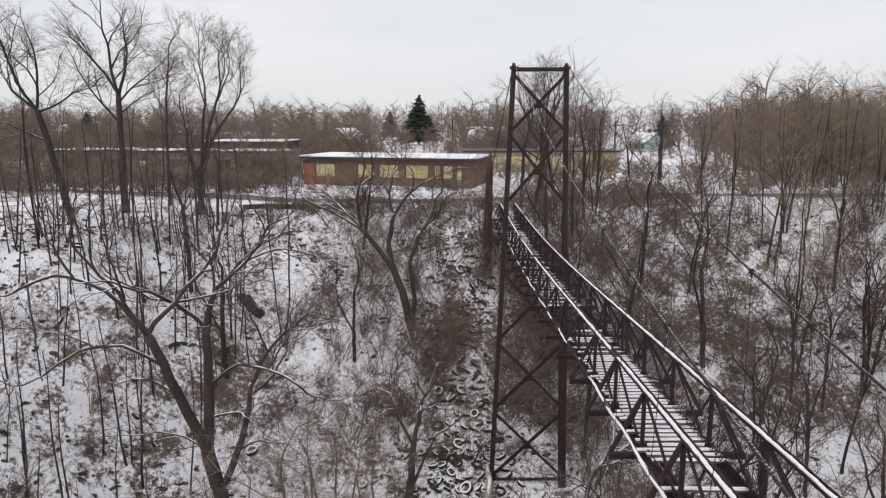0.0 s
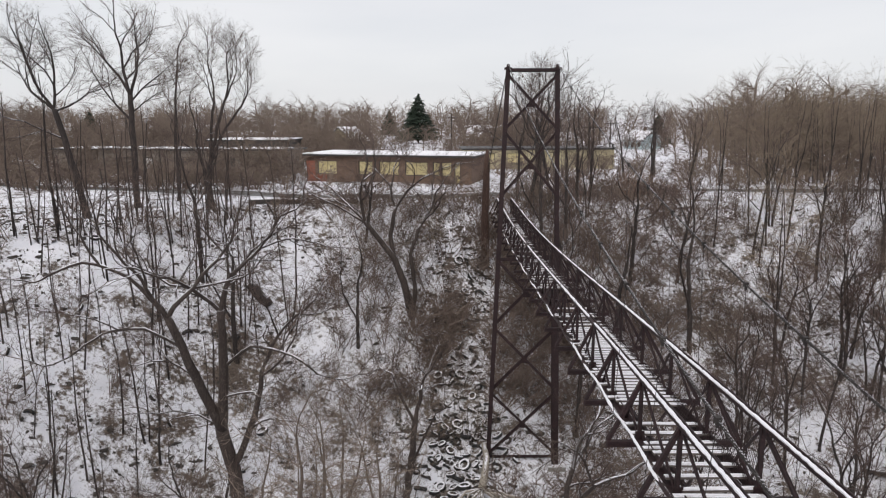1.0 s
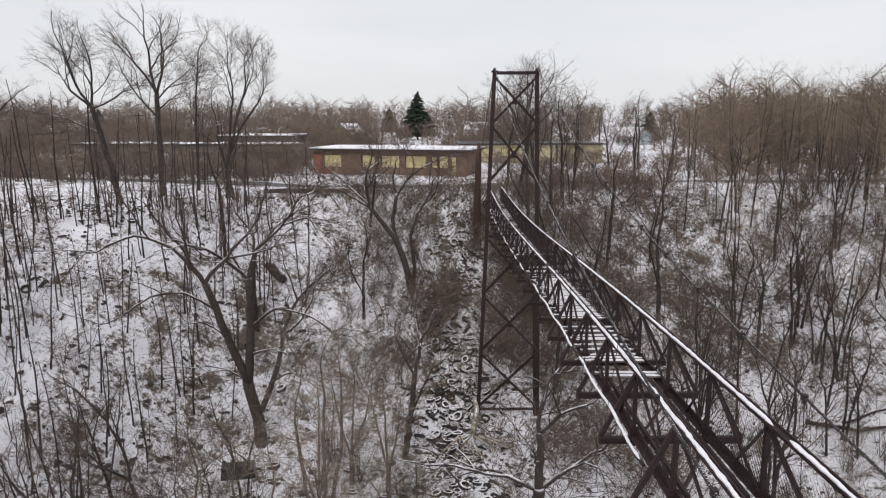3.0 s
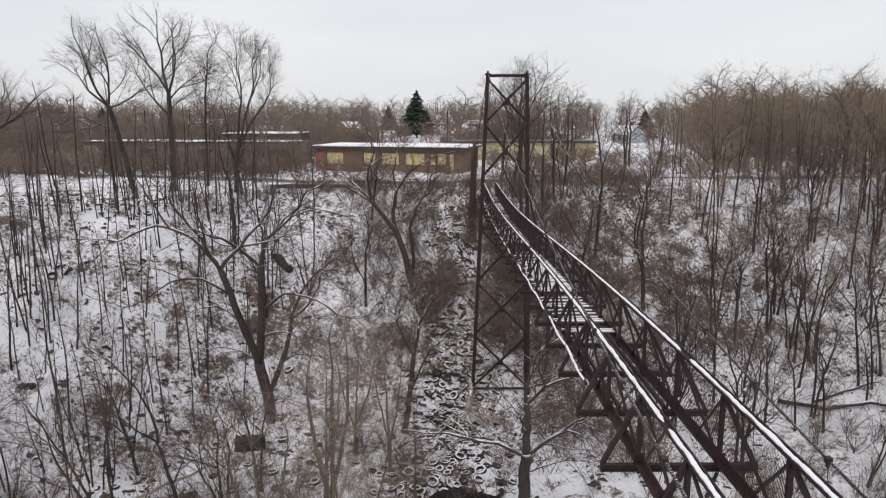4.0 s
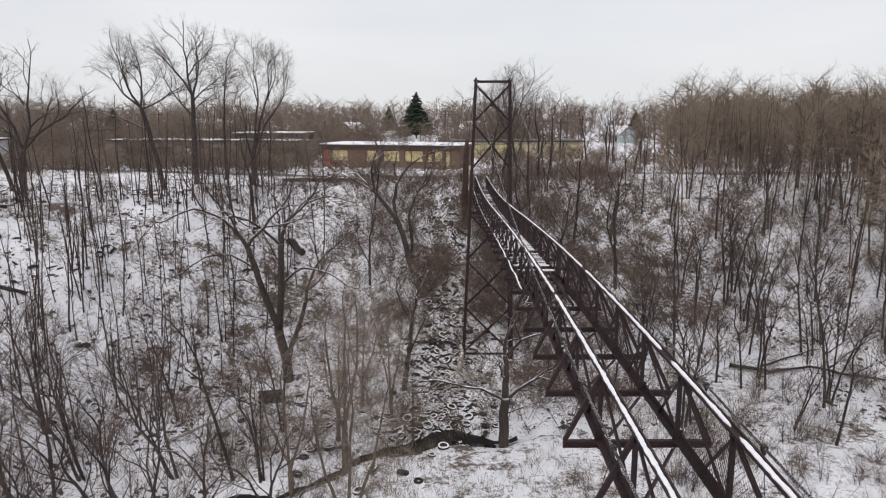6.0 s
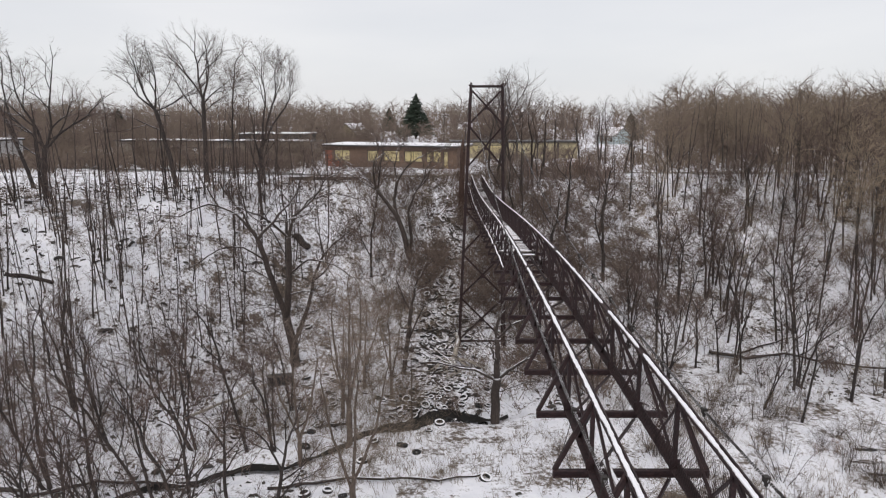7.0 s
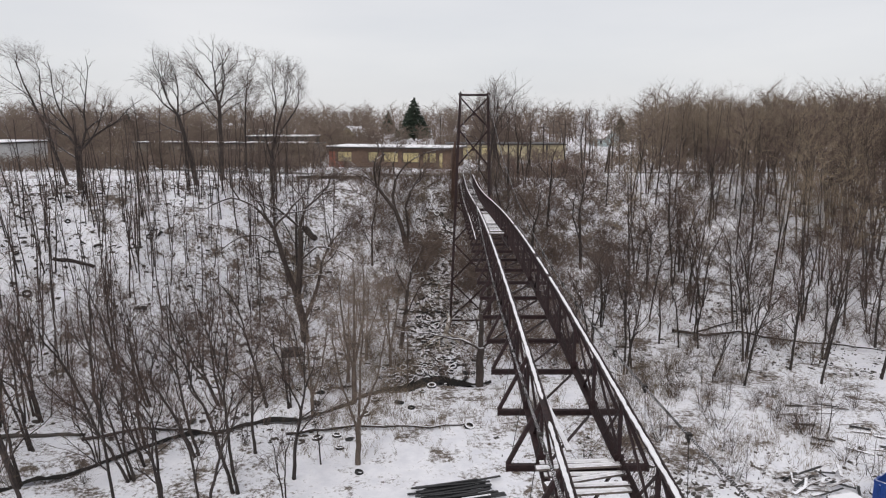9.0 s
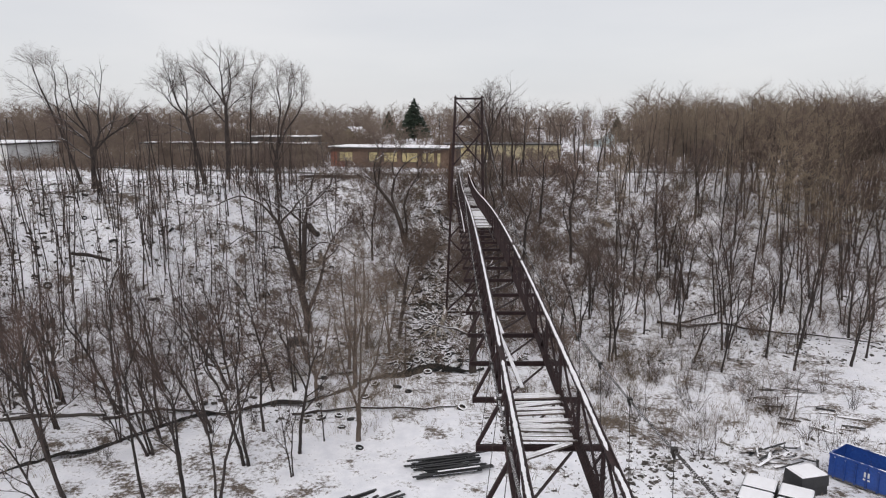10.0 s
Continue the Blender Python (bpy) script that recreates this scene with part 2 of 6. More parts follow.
# ---- geometry helpers ----
class Geo:
    """Vertices and faces gathered for one mesh."""

    def __init__(self):
        self.v, self.f = [], []

    def tube(self, pts, rad, n=5, caps=True):
        base = len(self.v)
        pts = [Vector(p) for p in pts]
        ref = None
        for i, p in enumerate(pts):
            d = (pts[min(i + 1, len(pts) - 1)] - pts[max(i - 1, 0)])
            if d.length < 1e-9:
                d = Vector((0, 0, 1))
            d.normalize()
            if ref is None:
                ref = d.orthogonal().normalized()
            u = (ref - d * ref.dot(d))
            u = u.normalized() if u.length > 1e-6 else d.orthogonal().normalized()
            ref, w = u, d.cross(u)
            for k in range(n):
                a = 2 * math.pi * k / n
                q = p + (u * math.cos(a) + w * math.sin(a)) * rad[i]
                self.v.append((q.x, q.y, q.z))
        for i in range(len(pts) - 1):
            for k in range(n):
                a, b = base + i * n + k, base + i * n + (k + 1) % n
                self.f.append((a, b, b + n, a + n))
        if not caps:
            return self
        self.f.append(tuple(base + k for k in reversed(range(n))))
        self.f.append(tuple(base + (len(pts) - 1) * n + k for k in range(n)))
        return self

    def spike(self, p, q, r):
        p, q = Vector(p), Vector(q)
        d = (q - p).normalized()
        u = d.orthogonal().normalized()
        w = d.cross(u)
        base = len(self.v)
        for k in range(3):
            a = 2.0944 * k
            s = p + (u * math.cos(a) + w * math.sin(a)) * r
            self.v.append((s.x, s.y, s.z))
        self.v.append((q.x, q.y, q.z))
        self.f += [(base, base + 1, base + 3), (base + 1, base + 2, base + 3), (base + 2, base, base + 3)]
        return self

    def blade(self, p, q, r):
        """The finest twig: a sliver that tapers to a point."""
        p, q = Vector(p), Vector(q)
        d = q - p
        s = d.cross(Vector((d.y + 0.3, -d.x + 0.2, d.z * 0.4 + 0.1)))
        s = s.normalized() * r if s.length > 1e-9 else Vector((r, 0, 0))
        base = len(self.v)
        for w in (p - s, p + s, q):
            self.v.append((w.x, w.y, w.z))
        self.f.append((base, base + 1, base + 2))
        return self

    def box(self, c, s, turn=0.0, taper=1.0):
        base, ct, st = len(self.v), math.cos(turn), math.sin(turn)
        for dz in (-1, 1):
            for dx, dy in ((-1, -1), (1, -1), (1, 1), (-1, 1)):
                k = taper if dz > 0 else 1.0
                x, y = dx * s[0] / 2 * k, dy * s[1] / 2 * k
                self.v.append((c[0] + x * ct - y * st, c[1] + x * st + y * ct, c[2] + dz * s[2] / 2))
        for q in ((3, 2, 1, 0), (4, 5, 6, 7), (0, 1, 5, 4), (1, 2, 6, 5), (2, 3, 7, 6), (3, 0, 4, 7)):
            self.f.append(tuple(base + i for i in q))
        return self

    def lump(self, c, s, turn, taper, rng):
        """A box with every corner knocked about: a stone or a clod."""
        base = len(self.v)
        self.box(c, s, turn, taper)
        for i in range(base, len(self.v)):
            x, y, z = self.v[i]
            self.v[i] = (x + rng.uniform(-0.3, 0.3) * s[0], y + rng.uniform(-0.3, 0.3) * s[1], z + rng.uniform(-0.25, 0.25) * s[2])
        return self

    def beam(self, p, q, w, h, up=(0, 0, 1)):
        p, q = Vector(p), Vector(q)
        d = (q - p).normalized()
        s = d.cross(Vector(up))
        s = s.normalized() if s.length > 1e-5 else Vector((1, 0, 0))
        t = s.cross(d)
        base = len(self.v)
        for e in (p, q):
            for a, b in ((-1, -1), (1, -1), (1, 1), (-1, 1)):
                r = e + s * (a * w / 2) + t * (b * h / 2)
                self.v.append((r.x, r.y, r.z))
        for f in ((0, 1, 2, 3), (7, 6, 5, 4), (4, 5, 1, 0), (5, 6, 2, 1), (6, 7, 3, 2), (7, 4, 0, 3)):
            self.f.append(tuple(base + i for i in f))
        return self

    def angle(self, p, q, leg, thick=0.02, up=(0, 0, 1)):
        """An L-section bar: two thin plates at right angles."""
        p, q = Vector(p), Vector(q)
        d = (q - p).normalized()
        s = d.cross(Vector(up))
        s = s.normalized() if s.length > 1e-5 else Vector((1, 0, 0))
        t = s.cross(d)
        self.beam(p, q, leg, thick, up)
        self.beam(p + s * (leg / 2 - thick / 2) + t * (leg / 2), q + s * (leg / 2 - thick / 2) + t * (leg / 2), thick, leg, up)
        return self

    def shift(self, d):
        self.v = [(x + d[0], y + d[1], z + d[2]) for x, y, z in self.v]
        return self

    def mesh(self, name, mat, smooth=False):
        m = bpy.data.meshes.new(name)
        m.from_pydata(self.v, [], self.f)
        m.materials.append(mat)
        if smooth:
            m.polygons.foreach_set("use_smooth", [True] * len(m.polygons))
        m.update()
        return m


def thing(name, loc, label, category, group="", kind="", turn=0.0):
    ob = new(name)
    ob.empty_display_size = 0.3
    ob.matrix_basis = pose(*loc, 0, 0, turn)
    return tagged(ob, label, category, group, kind)


def part(name, geo, mat, parent, label="", smooth=False, place=None):
    """One mesh object under a thing or a part. geo: a Geo in the parent's space, or a mesh to share."""
    data = geo if isinstance(geo, bpy.types.Mesh) else geo.mesh(name, mat, smooth)
    ob = new(name, data)
    ob.parent = parent
    if place is not None:
        ob.matrix_basis = place
    return tagged(ob, label)


def solid(name, geo, mat, label, category, group="", kind="", smooth=False, loc=None):
    """A thing that is one mesh."""
    ob = new(name, geo if isinstance(geo, bpy.types.Mesh) else geo.mesh(name, mat, smooth))
    if loc is not None:
        ob.matrix_basis = loc
    return tagged(ob, label, category, group, kind)


# ---- the lie of the land ----
EDGE_X = (-110, -60, -45, -36, -30, -25, -19, -14, -5, 5, 15, 30, 45, 80, 140)
EDGE_Y = (24, 32, 38, 43, 46, 51, 59, 64, 66, 64, 66, 67, 64, 58, 52)
CREEK_X = (-120, -60, -36, -28.6, -24.2, -21.7, -18.5, -13.8, -8.8, -6.0, -2.7, 1.2, 5, 12, 22, 40, 70, 140)
CREEK_Y = (-18, -8, 2, 6.5, 9.8, 12.7, 16.0, 18.0, 20.0, 22.2, 26.2, 27.5, 27.2, 29.5, 27, 32, 30, 34)


def creek_y(x):
    return float(np.interp(x, CREEK_X, CREEK_Y)) + 0.4 * math.sin(x * 0.9) + 0.9 * noise.noise((x * 0.33, 2, 2)) + 0.45 * noise.noise((x * 1.1, 6, 2))


def land(x, y):
    e = float(np.interp(x, EDGE_X, EDGE_Y))
    wide = 27.0
    u = min(1.0, max(0.0, (y - e + wide) / wide))
    s = u * u * (3 - 2 * u)
    z = 15.3 * (0.62 * u + 0.38 * s) - 0.5
    if y < -42:
        v = min(1.0, (-42 - y) / 26.0)
        z = max(z, 14.5 * v * v * (3 - 2 * v) - 0.5)
    near = 1.0 if -90 < x < 110 and -60 < y < 130 else 0.25
    rough = 0.55 if 0 < u < 1 else 0.22
    z += rough * near * (noise.noise((x * 0.11, y * 0.11, 3.1)) + 0.5 * noise.noise((x * 0.35, y * 0.35, 9.0)))
    dc = abs(y - creek_y(x))
    if dc < 3.0 and u < 0.2 and x < 10:
        cut = 1.25 + 0.9 * max(0.0, 1 - abs(x - 0.5) / 4.5)
        z -= (0.75 + 0.2 * noise.noise((x * 0.7, y * 0.7, 6))) * max(0.0, 1 - (dc / cut) ** 2)
    return z


def axis_steps(lo, hi, step, far):
    a = list(np.arange(lo, hi + 1e-6, step))
    up, k = [], step
    p = hi
    while p < far:
        k *= 1.35
        p += k
        up.append(p)
    dn, k, p = [], step, lo
    while p > -far:
        k *= 1.35
        p -= k
        dn.append(p)
    return dn[::-1] + a + up


gx, gy = axis_steps(-75, 80, 0.85, 3200), axis_steps(-10, 100, 0.85, 3200)
ground = Geo()
ground.v = [(x, y, land(x, y)) for y in gy for x in gx]
nx = len(gx)
ground.f = [(j * nx + i, j * nx + i + 1, (j + 1) * nx + i + 1, (j + 1) * nx + i) for j in range(len(gy) - 1) for i in range(nx - 1)]
solid("ground", ground, M_GROUND, "snow-covered ravine floor and slopes with leaf litter showing", "ground", kind="structure", smooth=True)

# creek: a thin sheet of water in its cut
creek = Geo()
cxs = list(np.arange(-60, 7, 0.6))
for x in cxs:
    y, w = creek_y(x), max(0.16, 0.42 + 0.3 * noise.noise((x * 0.3, 0, 0)) + 0.3 * noise.noise((x * 1.1, 5, 0))) + 1.0 * max(0.0, 1 - abs(x - 0.5) / 4.5)
    creek.v += [(x, y - w, -0.84), (x, y + w, -0.84)]
creek.f = [(2 * i, 2 * i + 2, 2 * i + 3, 2 * i + 1) for i in range(len(cxs) - 1)]
solid("water", creek, M_WATER, "narrow dark creek in a muddy cut through the snow", "creek", kind="structure")


# ---- the suspension footbridge ----
RAIL_Y = (-62, -45, -34, -28, -20, -10, 0, 6, 12, 16, 22, 28, 34, 41, 50, 62)
RAIL_Z = (16.5, 17.1, 17.46, 17.70, 17.93, 18.08, 18.02, 17.78, 17.5, 17.28, 16.93, 16.6, 16.32, 16.05, 15.93, 15.9)
RAIL_FIT = np.polyfit(RAIL_Y, RAIL_Z, 6)
PANEL, DEEP = 2.613, 1.45
L_OFF, R_OFF, TIP = 0.714, 2.22, 2.92


def rail_z(y):
    return float(np.polyval(RAIL_FIT, y))


def tip_x(y):
    return 3.386 + 0.014 * y


def side_x(side, y):
    """Where a truss stands; they come a little closer towards the far tower."""
    return tip_x(y) + (L_OFF if side < 0 else 2.214 - 0.004 * y)


def node_y(k):
    return -1.272 + PANEL * k


def snow_ridges(owner, line, y0, y1, half, high, seed, gap):
    """Runs of snow along a bar: uneven, each run a part of its own."""
    run, runs, y = [], [], y0
    r = random.Random(int(seed * 100))
    while y < y1:
        if noise.noise((y * 0.55, seed * 7, 2.0)) < gap:
            runs.append(run)
            run = []
        else:
            run.append((y, half * (1 + 0.3 * noise.noise((y * 1.3, seed, 5)) + 0.12 * noise.noise((y * 6.0, seed, 3)) + 0.44 * r.random() - 0.22), high * (1 + 0.6 * noise.noise((y * 2.1, seed, 0)) + 0.3 * r.random())))
        y += 0.07
    for run in runs + [run]:
        if len(run) < 2:
            continue
        g = Geo()
        for i, (y, w, h) in enumerate(run):
            x, _, z = line(y)
            ease = min(1.0, 0.25 + 0.3 * min(i, len(run) - 1 - i))
            w, h, x = w * ease, h * ease, x - 0.018 + 0.012 * noise.noise((y * 3.0, seed, 8))
            v = w * (1 + 0.35 * noise.noise((y * 2.0, seed, 11)) + 0.3 * noise.noise((y * 9.0, seed, 4)))
            g.v += [(x - w, y, z), (x - w * 0.9, y, z + h * 0.85), (x, y, z + h), (x + v * 0.9, y, z + h * 0.85), (x + v, y, z)]
        for i in range(len(run) - 1):
            for k in range(4):
                a = 5 * i + k
                g.f.append((a, a + 1, a + 6, a + 5))
        g.f.append(tuple(range(5)))
        g.f.append(tuple(5 * (len(run) - 1) + k for k in reversed(range(5))))
        part("snow_ridge", g, M_SNOW, owner, "ridge of fresh snow")


KS = range(-23, 25)
bridge = thing("footbridge", (0, 0, 0), "rusted steel truss footbridge with snow on its chords and missing planks", "bridge")

ys = np.arange(node_y(-23), node_y(24) + 0.01, PANEL / 2)
rng = random.Random(5)
for side in (-1, 1):
    chord, low = Geo(), Geo()
    for a, b in zip(ys[:-1], ys[1:]):
        p, q = Vector((side_x(side, a), a, rail_z(a))), Vector((side_x(side, b), b, rail_z(b)))
        chord.angle(p - Vector((0, 0, 0.08)), q - Vector((0, 0, 0.08)), 0.11, 0.022)
        chord.beam(p - Vector((0, 0, 0.03)), q - Vector((0, 0, 0.03)), 0.145, 0.03)
        low.angle(p - Vector((0, 0, DEEP - 0.02)), q - Vector((0, 0, DEEP - 0.02)), 0.15, 0.025)
    top = part("top_chord", chord, M_STEEL, bridge)
    part("bottom_chord", low, M_STEEL, bridge)
    snow_ridges(top, lambda y: (side_x(side, y), y, rail_z(y) - 0.018), node_y(-23), node_y(24), 0.037, 0.026, 1.5 + 0.8 * side, -0.47)

post_mesh = Geo().angle((0, 0, 0), (0, 0, DEEP - 0.08), 0.075, 0.014, (0, 1, 0)).beam((0, 0, -0.05), (0, 0, 0.22), 0.2, 0.02, (0, 1, 0)).mesh("post", M_STEEL)
plate_mesh = Geo().box((0, 0, -0.12), (0.02, 0.3, 0.2)).mesh("gusset_plate", M_STEEL)
beam_mesh = Geo().beam((0, 0, 0), (TIP, 0, 0), 0.10, 0.018).beam((0, 0, -0.12), (TIP, 0, -0.12), 0.10, 0.018).beam((0, 0, -0.06), (TIP, 0, -0.06), 0.02, 0.11).box((0.02, 0, -0.06), (0.03, 0.11, 0.15)).box((TIP - 0.02, 0, -0.06), (0.03, 0.11, 0.15)).mesh("floor_beam", M_STEEL)
brace_l = Geo().angle((0.04, 0, 0), (L_OFF, 0, DEEP - 0.1), 0.08, 0.014, (0, 1, 0)).mesh("outrigger_brace", M_STEEL)
diag_mesh = Geo().angle((0, 0, DEEP - 0.1), (0, -PANEL, 0.03), 0.06, 0.012).mesh("diagonal", M_STEEL)
diag_back = Geo().angle((0.03, 0, DEEP - 0.1), (0.03, PANEL * 0.5, 0.03), 0.06, 0.012).mesh("diagonal", M_STEEL)
web = Geo()
for i in range(-11, 23):
    a = i * 0.125
    p, q = [a, 0.0], [a + DEEP, DEEP]
    lo, hi = max(0.0, -a), min(DEEP, PANEL - a)
    if hi - lo > 0.05:
        web.spike((0, a + lo, lo), (0, a + hi, hi), 0.008)
        web.spike((0.01, PANEL - a - lo, lo), (0.01, PANEL - a - hi, hi), 0.008)
web_mesh = web.mesh("wire_mesh", M_STEEL)
lateral = Geo().angle((L_OFF, 0, -0.18), (R_OFF, PANEL, -0.18), 0.07, 0.014).mesh("lateral_brace", M_STEEL)

for k in KS:
    y = node_y(k)
    x, z = tip_x(y), rail_z(y) - DEEP
    slope = math.degrees(math.atan2(rail_z(y + PANEL) - rail_z(y), PANEL))
    part("floor_beam", beam_mesh, None, bridge, place=pose(x, y, z))
    part("outrigger_brace", brace_l, None, bridge, place=pose(x, y, z))
    part("outrigger_brace", Geo().angle((TIP - 0.04, 0, 0), (side_x(1, y) - x, 0, DEEP - 0.1), 0.08, 0.014, (0, 1, 0)), M_STEEL, bridge, place=pose(x, y, z))
    for off in (L_OFF, side_x(1, y) - x):
        part("post", post_mesh, None, bridge, place=pose(x + off, y, z))
        part("gusset_plate", plate_mesh, None, bridge, place=pose(x + off, y, z + DEEP))
        if k > -23:
            part("diagonal", diag_mesh, None, bridge, place=pose(x + off, y, z, 0, 0, 0))
        if k < 24:
            part("diagonal", diag_back, None, bridge, place=pose(x + off, y, z, slope, 0, 0))
    if k < 24:
        part("lateral_brace", lateral, None, bridge, place=pose(x, y, z, slope, 0, 0))
        if k not in (-7, -3, 2, 3):
            part("wire_mesh", web_mesh, None, bridge, "torn wire mesh infill", place=pose(side_x(1, y) - 0.05, y, z, slope, 0, 0))

# a pipe rail along the outriggers on one side, snow on it
pipe = Geo()
py = list(np.arange(1.6, node_y(24), 0.5))
pz = lambda y: rail_z(y) - DEEP + 0.52 + 0.035 * math.sin(y * 1.9)
pipe.tube([(tip_x(y) + 0.26, y, pz(y)) for y in py], [0.035] * len(py), 6)
rail_pipe = part("side_rail", pipe, M_STEEL, bridge, "thin pipe rail along the outrigger braces")
snow_ridges(rail_pipe, lambda y: (tip_x(y) + 0.26, y, pz(y) + 0.025), 1.8, 16.0, 0.027, 0.028, 1.3, -0.25)
snow_ridges(rail_pipe, lambda y: (tip_x(y) + 0.26, y, pz(y) + 0.025), 16.2, 60.0, 0.026, 0.026, 2.3, 0.0)

# stringers that carry the planks
for off in (L_OFF + 0.25, R_OFF - 0.25):
    g = Geo()
    for a, b in zip(ys[:-1], ys[1:]):
        if a > 1.0:
            g.beam((tip_x(a) + off, a, rail_z(a) - DEEP + 0.06), (tip_x(b) + off, b, rail_z(b) - DEEP + 0.06), 0.06, 0.10)
    part("stringer", g, M_STEEL, bridge)

# deck planks: whole in some panels, sparse or gone in others
plank_meshes = []
rng = random.Random(11)
for i in range(6):
    w, lng = 0.14 + 0.01 * (i % 3), 1.52 + 0.05 * ((i * 7) % 5)
    g = Geo().box((0, 0, 0), (lng, w, 0.045))
    body = g.mesh("plank", M_PLANK)
    s = Geo().box((0.02, 0, 0.036), (lng - 0.1 - 0.09 * (i % 3), w - 0.075 - 0.018 * (i % 3), 0.022), taper=0.93).mesh("snow", M_SNOW)
    plank_meshes.append((body, s))


def lay_plank(y, turn=0.0, dz=0.0, dx=0.0, snow=True):
    body, s = plank_meshes[rng.randrange(6)]
    mid = (L_OFF + R_OFF) / 2 + dx
    slope = math.degrees(math.atan2(rail_z(y + 0.5) - rail_z(y - 0.5), 1.0))
    p = part("plank", body, None, bridge, place=pose(tip_x(y) + mid, y, rail_z(y) - DEEP + 0.14 + dz, slope, 0, turn))
    if snow:
        part("snow", s, None, p)


y = 0.6
while y < 60:
    keep = 0.0 if y < 7.4 else 0.34 if y < 13.7 else 0.95 if y < 21.8 else 0.3 if y < 30 else 0.42
    if rng.random() < keep:
        lay_plank(y, rng.uniform(-1.8, 1.8), rng.uniform(-0.01, 0.01), rng.uniform(-0.08, 0.08), rng.random() < (0.93 if y < 22 else 0.35))
    y += 0.262
for y, turn in ((-22.3, 3), (-22.55, 4), (-22.75, 2), (-23.0, 12), (-23.25, 3), (-23.5, 5), (-23.72, -2), (-23.9, 4), (-24.05, -6), (-24.2, 3), (-24.35, -3), (-24.55, 1), (-24.75, -1)):
    lay_plank(y, turn * 1.4, rng.uniform(-0.04, 0.03), rng.uniform(-0.12, 0.12), rng.random() < 0.7)
lay_plank(-25.4, 33, 0.02)
for y in (-33.2, -35.1, -36.8):
    lay_plank(y, rng.uniform(-6, 6))
# loose long boards lying lengthwise over open panels
for x0, y0, x1, y1 in ((1.35, -21.8, 1.05, -17.2), (1.15, -17.3, 1.0, -14.2)):
    g = Geo().beam((tip_x(y0) + x0, y0, rail_z(y0) - DEEP + 0.1), (tip_x(y1) + x1, y1, rail_z(y1) - DEEP + 0.1), 0.11, 0.04)
    loose = part("loose_board", g, M_PLANK, bridge, "long loose board dusted with snow")
    part("snow", Geo().beam((tip_x(y0) + x0, y0, rail_z(y0) - DEEP + 0.134), (tip_x(y1) + x1, y1, rail_z(y1) - DEEP + 0.134), 0.06, 0.024), M_SNOW, loose)

# ---- towers ----
TOWER_Y, TOWER_TOP = 40.5, 25.75


def leg_x(side, z):
    t = (TOWER_TOP - z) / TOWER_TOP
    return 3.9 - 1.0 * t if side < 0 else 6.8 + 0.55 * t


def tower(name, at_y, dx, footing):
    ob = thing(name, (5.35 + dx, at_y, 0), "tall rusted steel bridge tower with crossed bracing", "bridge tower", group="bridge towers")
    sh = (-5.35, 0, 0)
    levels = [(25.45, 22.1), (22.1, 18.1), (14.3, 10.0), (10.0, 5.7), (5.7, 1.3)]
    for side in (-1, 1):
        g = Geo()
        lo, hi = Vector((leg_x(side, -0.8), 0, -0.8)), Vector((leg_x(side, TOWER_TOP), 0, TOWER_TOP))
        g.beam(lo + Vector((0, -0.11, 0)), hi + Vector((0, -0.11, 0)), 0.26, 0.03, (0, 1, 0))
        g.beam(lo + Vector((0, 0.11, 0)), hi + Vector((0, 0.11, 0)), 0.26, 0.03, (0, 1, 0))
        g.beam(lo, hi, 0.04, 0.2, (0, 1, 0))
        for i in range(26):
            z = i * 1.0
            p, q = Vector((leg_x(side, z), -0.13, z)), Vector((leg_x(side, z + 0.5), 0.13, z + 0.5))
            g.beam(p, q, 0.05, 0.012, (1, 0, 0))
        if side > 0:
            a, b = Vector((leg_x(1, -0.8) - 0.06, 0, -0.8)), Vector((leg_x(1, 13.6) - 0.06, 0, 13.6))
            for off in (-0.14, 0.14):
                g.beam(a + Vector((0, off, 0)), b + Vector((0, off, 0)), 0.44, 0.028, (0, 1, 0))
        part("leg", g.shift(sh), M_STEEL, ob)
        part("cable_saddle", Geo().box((leg_x(side, TOWER_TOP), 0, TOWER_TOP + 0.06), (0.42, 0.5, 0.12)).box((leg_x(side, TOWER_TOP), 0, TOWER_TOP + 0.2), (0.2, 0.4, 0.2), taper=0.7).shift(sh), M_STEEL, ob)
        if footing:
            part("footing", Geo().box((leg_x(side, 0), 0, 0.1), (1.3, 1.3, 1.5), taper=0.85).shift(sh), M_CONC, ob, "snow-dusted concrete footing")
    part("cross_bar", Geo().angle((leg_x(-1, 25.62), -0.05, 25.62), (leg_x(1, 25.62), -0.05, 25.62), 0.2, 0.03).shift(sh), M_STEEL, ob)
    for z in (14.3, 1.3):
        part("cross_bar", Geo().angle((leg_x(-1, z), 0.02, z), (leg_x(1, z), 0.02, z), 0.18, 0.03).shift(sh), M_STEEL, ob)
    for a, b in levels:
        part("brace", Geo().angle((leg_x(-1, a), -0.07, a - 0.1), (leg_x(1, b), -0.07, b + 0.1), 0.15, 0.025).shift(sh), M_STEEL, ob)
        part("brace", Geo().angle((leg_x(1, a), 0.07, a - 0.1), (leg_x(-1, b), 0.07, b + 0.1), 0.15, 0.025).shift(sh), M_STEEL, ob)
        m = (a + b) / 2
        part("brace_plate", Geo().box(((leg_x(-1, m) + leg_x(1, m)) / 2, 0, m), (0.34, 0.03, 0.34)).shift(sh), M_STEEL, ob)
    return ob


tower("bridge_tower", TOWER_Y, 0.0, True)
tower("bridge_tower", -62.5, -1.44, False)


